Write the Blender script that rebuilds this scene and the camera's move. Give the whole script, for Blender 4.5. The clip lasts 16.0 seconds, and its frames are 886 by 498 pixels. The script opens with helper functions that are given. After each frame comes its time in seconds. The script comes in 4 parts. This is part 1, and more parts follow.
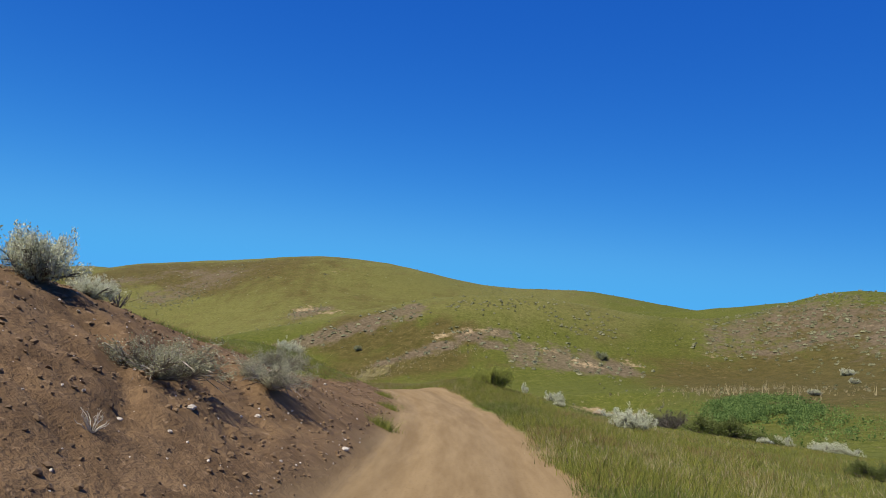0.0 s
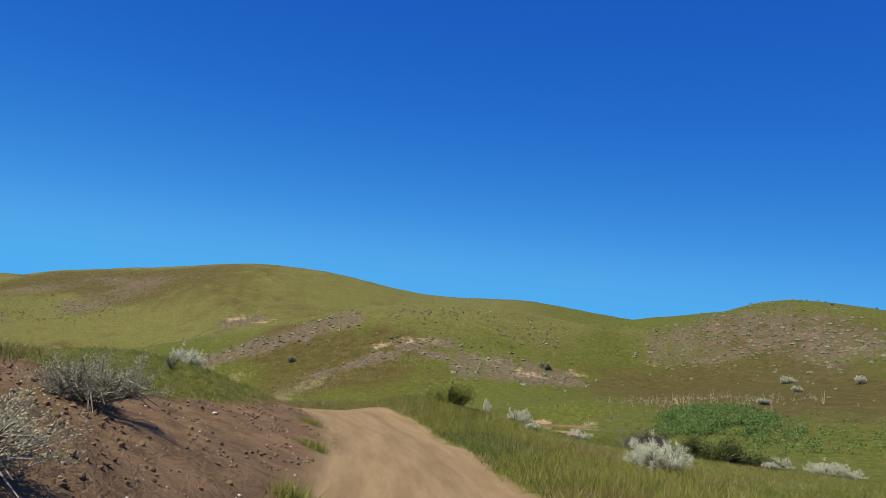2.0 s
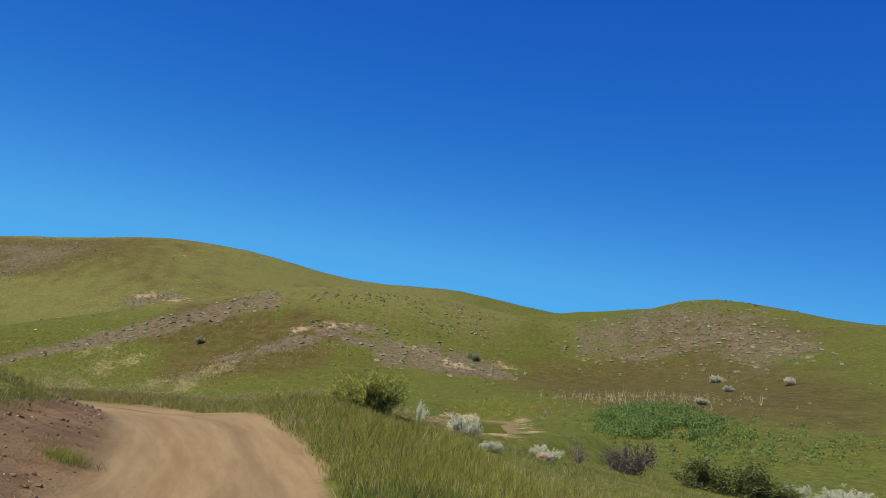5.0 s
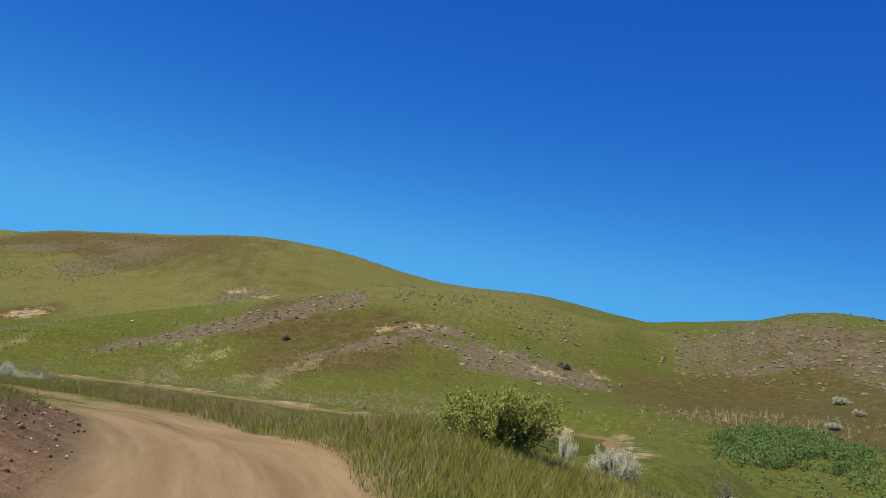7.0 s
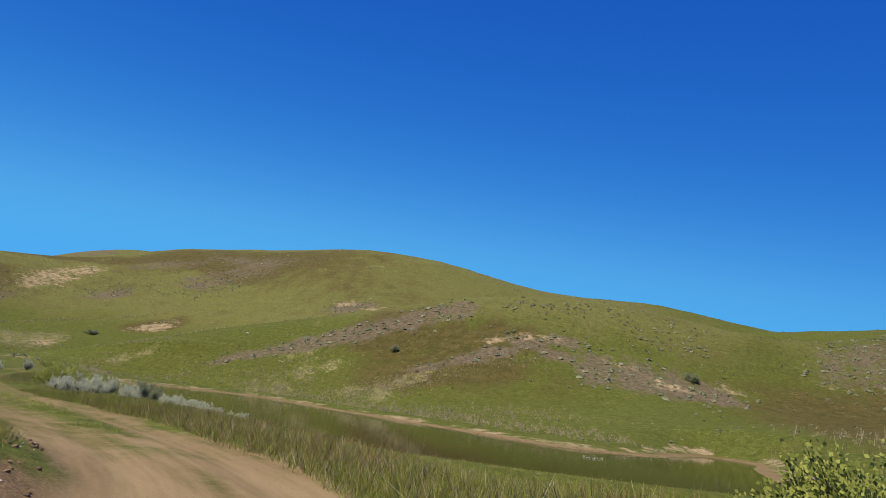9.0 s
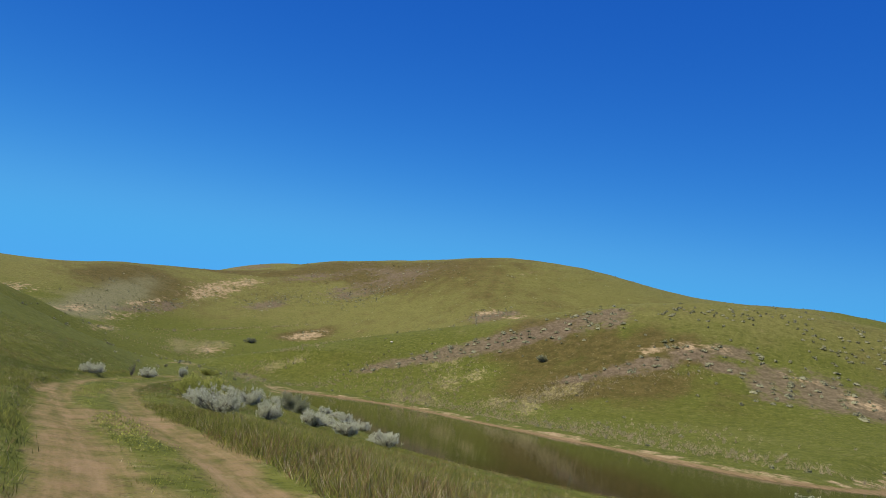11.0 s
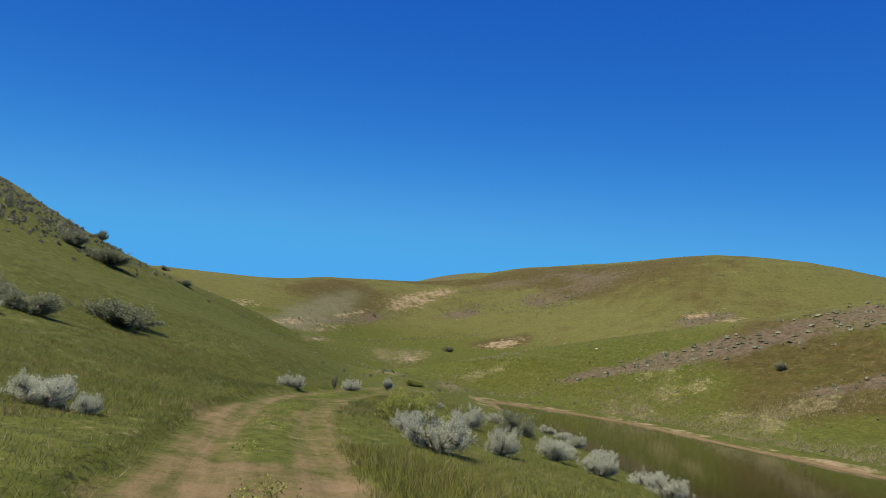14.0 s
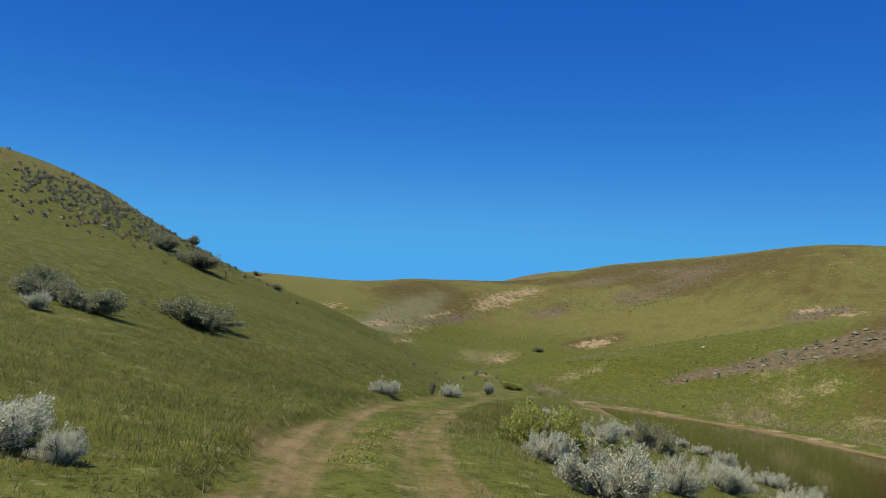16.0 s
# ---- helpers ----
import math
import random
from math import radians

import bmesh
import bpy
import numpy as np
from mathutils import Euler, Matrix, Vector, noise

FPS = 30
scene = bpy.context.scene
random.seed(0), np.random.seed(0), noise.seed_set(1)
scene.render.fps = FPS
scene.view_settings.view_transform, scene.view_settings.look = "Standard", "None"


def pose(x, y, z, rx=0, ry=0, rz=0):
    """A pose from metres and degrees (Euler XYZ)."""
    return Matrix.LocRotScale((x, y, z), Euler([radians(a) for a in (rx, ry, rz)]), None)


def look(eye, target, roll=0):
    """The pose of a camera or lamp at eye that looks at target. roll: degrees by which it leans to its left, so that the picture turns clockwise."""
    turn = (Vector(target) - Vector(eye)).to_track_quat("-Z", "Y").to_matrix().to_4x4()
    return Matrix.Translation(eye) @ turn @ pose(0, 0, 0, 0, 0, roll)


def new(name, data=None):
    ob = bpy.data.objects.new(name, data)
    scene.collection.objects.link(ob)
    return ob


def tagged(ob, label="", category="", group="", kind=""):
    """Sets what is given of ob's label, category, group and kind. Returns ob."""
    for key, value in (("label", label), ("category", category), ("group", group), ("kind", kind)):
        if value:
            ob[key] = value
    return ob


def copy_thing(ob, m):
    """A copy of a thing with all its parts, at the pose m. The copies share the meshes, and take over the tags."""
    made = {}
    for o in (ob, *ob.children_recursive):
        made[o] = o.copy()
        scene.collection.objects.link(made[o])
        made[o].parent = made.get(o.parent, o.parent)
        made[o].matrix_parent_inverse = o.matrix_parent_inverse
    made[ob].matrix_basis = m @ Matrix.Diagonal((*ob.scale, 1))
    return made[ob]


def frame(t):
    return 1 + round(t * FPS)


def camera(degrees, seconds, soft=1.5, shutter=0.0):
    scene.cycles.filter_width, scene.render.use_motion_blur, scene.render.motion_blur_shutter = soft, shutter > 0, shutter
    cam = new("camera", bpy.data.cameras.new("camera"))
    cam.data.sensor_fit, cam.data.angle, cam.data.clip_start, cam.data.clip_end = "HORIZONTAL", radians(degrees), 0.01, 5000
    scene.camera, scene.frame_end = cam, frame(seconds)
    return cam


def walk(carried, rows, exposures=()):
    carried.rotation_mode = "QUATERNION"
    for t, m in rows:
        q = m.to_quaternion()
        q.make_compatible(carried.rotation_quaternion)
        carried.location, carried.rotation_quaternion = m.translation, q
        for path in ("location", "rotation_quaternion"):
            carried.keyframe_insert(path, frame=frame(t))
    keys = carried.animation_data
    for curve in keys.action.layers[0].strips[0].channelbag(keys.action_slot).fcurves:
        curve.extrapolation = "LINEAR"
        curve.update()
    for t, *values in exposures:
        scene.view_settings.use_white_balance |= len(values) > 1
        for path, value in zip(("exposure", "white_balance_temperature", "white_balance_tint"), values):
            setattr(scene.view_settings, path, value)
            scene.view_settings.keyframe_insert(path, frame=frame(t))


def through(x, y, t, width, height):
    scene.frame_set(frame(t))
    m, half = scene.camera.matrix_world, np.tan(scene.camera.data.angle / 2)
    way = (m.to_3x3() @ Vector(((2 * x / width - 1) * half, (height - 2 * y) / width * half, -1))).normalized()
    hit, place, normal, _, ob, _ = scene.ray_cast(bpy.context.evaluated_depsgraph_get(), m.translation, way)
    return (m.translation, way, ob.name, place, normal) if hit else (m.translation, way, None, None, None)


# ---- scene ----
cam = camera(67.7, 16.0, soft=0.85)
PATH = [
    (0, (0.0, 0.0, 1.5), (-0.217, 9.758, 3.678), 2.81),
    (0.5, (-0.195, 1.612, 1.589), (-0.311, 11.362, 3.808), 2.26),
    (1, (-0.336, 3.122, 1.688), (-0.314, 12.857, 3.975), 2.20),
    (1.5, (-0.38, 4.549, 1.789), (-0.119, 14.269, 4.123), 2.11),
    (2, (-0.366, 5.974, 1.878), (0.33, 15.666, 4.242), 2.08),
    (2.5, (-0.272, 7.447, 1.981), (0.837, 17.097, 4.357), 1.88),
    (3, (-0.215, 8.836, 2.044), (1.241, 18.441, 4.413), 1.75),
    (3.2, (-0.19, 9.388, 2.06), (1.393, 18.975, 4.423), 1.97),
    (3.9, (0.046, 11.339, 2.153), (1.925, 20.881, 4.48), 2.52),
    (4.6, (0.372, 13.33, 2.288), (2.26, 22.883, 4.565), 3.01),
    (5.3, (0.483, 15.374, 2.413), (2.107, 24.983, 4.658), 3.97),
    (5.5, (0.469, 15.962, 2.441), (2.005, 25.586, 4.681), 4.20),
    (6, (0.386, 17.448, 2.514), (1.609, 27.119, 4.746), 5.34),
    (6.5, (0.304, 18.93, 2.594), (1.147, 28.643, 4.818), 5.63),
    (7, (0.168, 20.377, 2.673), (0.677, 30.115, 4.889), 6.35),
    (7.5, (-0.025, 21.809, 2.758), (0.125, 31.559, 4.971), 6.27),
    (8, (-0.288, 23.197, 2.829), (-0.518, 32.945, 5.048), 6.95),
    (8.5, (-0.593, 24.535, 2.881), (-1.234, 34.267, 5.09), 6.92),
    (8.7, (-0.725, 25.067, 2.881), (-1.529, 34.785, 5.095), 6.93),
    (9.4, (-1.263, 26.935, 2.931), (-2.684, 36.585, 5.133), 7.18),
    (10.1, (-1.978, 28.78, 3.032), (-4.086, 38.316, 5.184), 7.61),
    (10.8, (-2.906, 30.545, 3.115), (-5.741, 39.904, 5.205), 7.92),
    (11, (-3.192, 31.035, 3.136), (-6.269, 40.32, 5.216), 8.19),
    (11.5, (-3.953, 32.25, 3.167), (-7.516, 41.37, 5.198), 8.06),
    (12, (-4.78, 33.418, 3.188), (-8.804, 42.356, 5.166), 8.17),
    (12.5, (-5.639, 34.563, 3.216), (-10.099, 43.302, 5.153), 8.01),
    (13, (-6.535, 35.613, 3.224), (-11.399, 44.142, 5.118), 8.47),
    (13.5, (-7.416, 36.585, 3.217), (-12.651, 44.903, 5.062), 8.33),
    (14, (-8.328, 37.514, 3.2), (-13.927, 45.603, 4.994), 8.33),
    (14.5, (-9.283, 38.403, 3.185), (-15.218, 46.261, 4.927), 8.25),
    (15, (-10.258, 39.262, 3.183), (-16.506, 46.885, 4.871), 8.11),
    (15.5, (-11.236, 40.105, 3.161), (-17.737, 47.523, 4.809), 8.08),
    (16, (-12.148, 40.928, 3.143), (-18.739, 48.269, 4.776), 7.87),
]
walk(cam, [(t, look(eye, target, roll)) for t, eye, target, roll in PATH],
     [(0, 0.53), (3, 0.49), (5.5, 0.47), (8.5, 0.47), (11, 0.47), (13, 0.43), (16, 0.41)])

import itertools

# ---- light ----
SUN_AZ, SUN_EL = 226.0, 60.0          # compass degrees clockwise from +y, and above the horizon
world = bpy.data.worlds.new("clear_sky")
scene.world = world
world.use_nodes = True
wn = world.node_tree.nodes
sky = wn.new("ShaderNodeTexSky")
sky.sky_type, sky.sun_disc = "NISHITA", False
sky.sun_elevation, sky.sun_rotation = radians(SUN_EL), radians(SUN_AZ)
sky.altitude, sky.air_density, sky.dust_density, sky.ozone_density = 900, 1.0, 0.05, 2.5
wn["Background"].inputs["Strength"].default_value = 0.0715
# away from the sun the dry air's blue hardly changes round the horizon: it follows the height, a little deeper towards the back and the east
way, height_in_sky, flat_way = wn.new("ShaderNodeTexCoord"), wn.new("ShaderNodeVectorMath"), wn.new("ShaderNodeCombineXYZ")
height_in_sky.operation = "DOT_PRODUCT"
height_in_sky.inputs[1].default_value = (0.05, -0.19, 0.98)
world.node_tree.links.new(way.outputs["Generated"], height_in_sky.inputs[0])
level = [wn.new("ShaderNodeMath") for _ in range(7)]
AWAY = radians(SUN_AZ + 122)
for nd, op, value in zip(level, ("ADD", "MINIMUM", "MULTIPLY", "SUBTRACT", "SQRT", "MULTIPLY", "MULTIPLY"), (0.17, 0.98, None, None, 0, math.sin(AWAY), math.cos(AWAY))):
    nd.operation = op
    if value is not None:
        nd.inputs[1].default_value = value
level[3].inputs[0].default_value = 1.0
for a, b in ((height_in_sky.outputs["Value"], level[0].inputs[0]), (level[0].outputs[0], level[1].inputs[0]), (level[1].outputs[0], level[2].inputs[0]), (level[1].outputs[0], level[2].inputs[1]),
             (level[2].outputs[0], level[3].inputs[1]), (level[3].outputs[0], level[4].inputs[0]), (level[4].outputs[0], level[5].inputs[0]), (level[4].outputs[0], level[6].inputs[0]),
             (level[5].outputs[0], flat_way.inputs[0]), (level[6].outputs[0], flat_way.inputs[1]), (level[1].outputs[0], flat_way.inputs[2]), (flat_way.outputs[0], sky.inputs[0])):
    world.node_tree.links.new(a, b)
parts, joined = wn.new("ShaderNodeSeparateColor"), wn.new("ShaderNodeCombineColor")
wl = world.node_tree.links
wl.new(sky.outputs[0], parts.inputs[0])
# a deep desert blue: each colour's falloff towards the zenith, as the clear dry air gives it
for channel, power, gain, most in ((0, 2.4, 0.155, 0.80), (1, 1.65, 0.545, 4.05), (2, 0.9, 1.95, 9.0)):
    nodes = [wn.new("ShaderNodeMath") for _ in range(3)]
    for nd, op, value in zip(nodes, ("POWER", "MULTIPLY", "SMOOTH_MIN"), (power, gain, most)):
        nd.operation, nd.inputs[1].default_value, nd.inputs[2].default_value = op, value, 0.6 * most
    wl.new(parts.outputs[channel], nodes[0].inputs[0])
    wl.new(nodes[0].outputs[0], nodes[1].inputs[0])
    wl.new(nodes[1].outputs[0], nodes[2].inputs[0])
    wl.new(nodes[2].outputs[0], joined.inputs[channel])
wl.new(joined.outputs[0], wn["Background"].inputs["Color"])
sun = new("sun", bpy.data.lights.new("sun", "SUN"))
sun.data.energy, sun.data.angle, sun.data.color = 4.75, radians(0.55), (1.0, 0.90, 0.74)
sun_way = Vector((math.sin(radians(SUN_AZ)) * math.cos(radians(SUN_EL)), math.cos(radians(SUN_AZ)) * math.cos(radians(SUN_EL)), math.sin(radians(SUN_EL))))
sun.matrix_world = look(sun_way * 200, (0, 0, 0))

# ---- lie of the land ----
ROAD = [(-0.4, -60, -2.6), (0.0, -20, -0.9), (0.35, -6, -0.25), (0.35, 0, 0.0), (0.1, 4, 0.22), (0.15, 8, 0.47), (0.2, 12, 0.65), (0.1, 16, 0.88),
        (-0.15, 20, 1.1), (-0.6, 24, 1.28), (-1.5, 28, 1.45), (-3.0, 31.6, 1.58), (-5.4, 35, 1.66), (-9.2, 38.9, 1.64), (-13.2, 42.3, 1.6),
        (-17.4, 46.1, 1.5), (-20.6, 49.2, 1.47), (-23.2, 52.2, 1.44), (-26.9, 56.9, 1.42), (-31.3, 63.5, 1.4), (-35.3, 71, 1.35), (-39, 78, 1.25), (-47, 91, 1.1), (-60, 108, 1.2), (-80, 130, 1.8)]
SHORE = [(-50, 114), (-41, 100), (-31, 86), (-25, 77.5), (-21.5, 72.5), (-17.5, 66.7), (-14, 62.5), (-6, 58.5), (3, 58), (11, 61), (17, 70), (20, 81),
         (23, 92), (27, 103), (24, 108), (19, 101), (14, 91), (8, 87), (3, 87.5), (-2, 91.5), (-6, 96), (-13, 101), (-19, 106), (-27, 113.5), (-34, 120.5), (-42, 122), (-49, 119)]
WATER = 0.1


def smooth(e0, e1, v):
    u = np.clip((v - e0) / (e1 - e0), 0, 1)
    return u * u * (3 - 2 * u)


def lattice(ix, iy, seed):
    n = (ix.astype(np.int64) * 374761393 + iy.astype(np.int64) * 668265263 + seed * 1442695041) & 0x7FFFFFFF
    n = ((n ^ (n >> 13)) * 1274126177) & 0x7FFFFFFF
    return ((n ^ (n >> 16)) & 0xFFFF) / 65535.0


def grain(x, y, size, seed=0):
    """Smooth value noise of that grain size, 0 to 1."""
    u, v = np.asarray(x, float) / size, np.asarray(y, float) / size
    iu, iv = np.floor(u), np.floor(v)
    fu, fv = u - iu, v - iv
    fu, fv = fu * fu * (3 - 2 * fu), fv * fv * (3 - 2 * fv)
    a, b = lattice(iu, iv, seed), lattice(iu + 1, iv, seed)
    c, d = lattice(iu, iv + 1, seed), lattice(iu + 1, iv + 1, seed)
    return (a + (b - a) * fu) * (1 - fv) + (c + (d - c) * fu) * fv


def fractal(x, y, size, octaves=4, seed=0):
    out, amp, tot = 0, 1.0, 0.0
    for k in range(octaves):
        out, tot = out + amp * grain(x, y, size / 2.03**k, seed + 17 * k), tot + amp
        amp *= 0.5
    return out / tot


def swell(x, y, height, cx, cy, a, b, turn):
    c, s = math.cos(radians(turn)), math.sin(radians(turn))
    u, v = ((x - cx) * c + (y - cy) * s) / a, (-(x - cx) * s + (y - cy) * c) / b
    return height * np.exp(-0.5 * (u * u + v * v))


def hills(x, y):
    z = -0.922 + 1.522 * np.clip(x, -400, 400) / 100 + 0.735 * (np.clip(y, -200, 700) - 60) / 100
    z = z + swell(x, y, 57.48, -76.8, 425.8, 116.6, 83.3, 177.5)
    z = z + swell(x, y, 54.55, -260.0, 581.9, 172.9, 89.4, 6.4)
    z = z + swell(x, y, 22.77, 9.1, 300.2, 66.3, 113.7, 174.1)
    z = z + swell(x, y, 27.07, 98.1, 398.6, 71.8, 49.0, 118.2)
    z = z + swell(x, y, 25.29, 128.2, 207.4, 30.7, 57.8, 175.8)
    z = z + swell(x, y, 17.75, 2.1, 187.1, 80.2, 20.4, 5.4)
    z = z + swell(x, y, 26.10, 231.8, 314.0, 56.9, 56.0, 4.5)
    z = z + swell(x, y, 8.86, -69.9, 270.4, 25.3, 75.2, 19.3)
    z = z + swell(x, y, -28.52, -242.1, 114.7, 70.2, 110.5, 135.3)
    z = z + swell(x, y, 29.88, -152.4, 84.3, 70.6, 40.4, 167.9)
    z = z + swell(x, y, 3.65, -57.9, 51.4, 28.2, 17.9, 42.0)
    z = z + swell(x, y, 57.21, -375.9, 609.5, 131.8, 90.5, 175.9)
    z = z + swell(x, y, 31.43, -251.3, 372.1, 52.0, 111.1, 150.3)
    z = z + swell(x, y, 42.77, 290.3, 407.1, 103.6, 111.4, 39.0)
    z = z + swell(x, y, 2.26, 76.1, 260.9, 36.1, 26.1, 8.5)
    z = z + swell(x, y, 10.01, 76.2, 265.8, 39.6, 17.9, 153.6)
    z = z + swell(x, y, -3.28, 87.2, 166.3, 29.3, 145.1, 112.6)
    z = z + swell(x, y, 20.32, -190.6, 157.9, 60.5, 28.0, 69.8)
    z = z + swell(x, y, -3.97, 15.9, 77.4, 17.7, 101.8, 32.3)
    z = z + swell(x, y, 31.40, -340.1, 219.7, 90.8, 76.9, 157.8)
    z = z + swell(x, y, 15.36, -139.1, 398.0, 60.5, 96.2, 151.8)
    z = z + swell(x, y, 14.55, -58.5, 347.1, 49.7, 31.2, 167.9)
    z = z + swell(x, y, 15.63, 188.5, 130.8, 65.4, 47.9, 7.1)
    z = z + swell(x, y, -6.86, -48.3, 145.0, 22.6, 128.4, 162.0)
    z = z + swell(x, y, -6.32, -29.7, 70.4, 20.8, 23.3, 164.8)
    z = z + swell(x, y, 13.69, -150.7, 54.6, 24.2, 206.0, 23.8)
    return z


def spline(points, step=0.5):
    p = np.array(points, float)
    p = np.vstack([2 * p[0] - p[1], p, 2 * p[-1] - p[-2]])
    out = []
    for i in range(1, len(p) - 2):
        n = max(2, int(np.linalg.norm(p[i + 1] - p[i]) / step))
        for u in np.arange(n) / n:
            out.append(0.5 * (2 * p[i] + (p[i + 1] - p[i - 1]) * u + (2 * p[i - 1] - 5 * p[i] + 4 * p[i + 1] - p[i + 2]) * u * u + (3 * p[i] - p[i - 1] - 3 * p[i + 1] + p[i + 2]) * u**3))
    return np.array(out + [p[-2]])


ROADLINE = spline(ROAD)


def road_at(x, y, reach=45.0):
    """Signed distance to the road's centre line (left is positive), its height there, and the y of that foot."""
    x, y = np.asarray(x, float).ravel(), np.asarray(y, float).ravel()
    side, high, foot = np.full(x.size, 999.0), np.zeros(x.size), np.zeros(x.size)
    near = np.where((x > -75 - reach) & (x < 10 + reach) & (y > -60 - reach) & (y < 118 + reach))[0]
    p0, p1 = ROADLINE[:-1], ROADLINE[1:]
    d = p1 - p0
    long2 = d[:, 0] ** 2 + d[:, 1] ** 2
    coarse = np.arange(0, len(p0), 8)
    for at in np.array_split(near, max(1, near.size // 40000)):
        qx, qy = x[at], y[at]
        first = coarse[np.argmin((qx[:, None] - p0[coarse, 0]) ** 2 + (qy[:, None] - p0[coarse, 1]) ** 2, 1)]
        best = np.full(at.size, 1e9)
        for step in range(-9, 10):
            k = np.clip(first + step, 0, len(p0) - 1)
            ax, ay = qx - p0[k, 0], qy - p0[k, 1]
            u = np.clip((ax * d[k, 0] + ay * d[k, 1]) / long2[k], 0, 1)
            far = (ax - u * d[k, 0]) ** 2 + (ay - u * d[k, 1]) ** 2
            hit = far < best
            best = np.where(hit, far, best)
            i = at[hit]
            side[i] = (np.sqrt(far) * np.sign(d[k, 0] * ay - d[k, 1] * ax))[hit]
            high[i] = (p0[k, 2] + u * d[k, 2])[hit]
            foot[i] = (p0[k, 1] + u * d[k, 1])[hit]
    return side, high, foot


POND = spline(SHORE + SHORE[:1], 1.0)[:, :2]


def pond_at(x, y):
    """Distance to the pond's shore, negative in the water."""
    x, y = np.asarray(x, float).ravel(), np.asarray(y, float).ravel()
    out = np.full(x.size, 999.0)
    near = np.where((x > -75) & (x < 50) & (y > 33) & (y < 147))[0]
    px, py, best, inside = x[near], y[near], np.full(near.size, 1e9), np.zeros(near.size, bool)
    for (ax, ay), (bx, by) in zip(POND[:-1], POND[1:]):
        dx, dy = bx - ax, by - ay
        u = np.clip(((px - ax) * dx + (py - ay) * dy) / (dx * dx + dy * dy + 1e-9), 0, 1)
        best = np.minimum(best, (px - ax - u * dx) ** 2 + (py - ay - u * dy) ** 2)
        cross = (ay > py) != (by > py)
        inside ^= cross & (px < ax + (py - ay) / (dy if abs(dy) > 1e-9 else 1e-9) * dx)
    out[near] = np.where(inside, -1, 1) * np.sqrt(best)
    return out


def bank_high(foot):
    """Height of the cut bank beside the road, by how far along the road."""
    return np.interp(foot, [-30, -6, 6, 10, 14, 18, 24, 28, 31, 34, 38], [1.9, 2.3, 2.42, 2.35, 1.95, 1.45, 1.05, 1.05, 0.7, 0.3, 0.0])


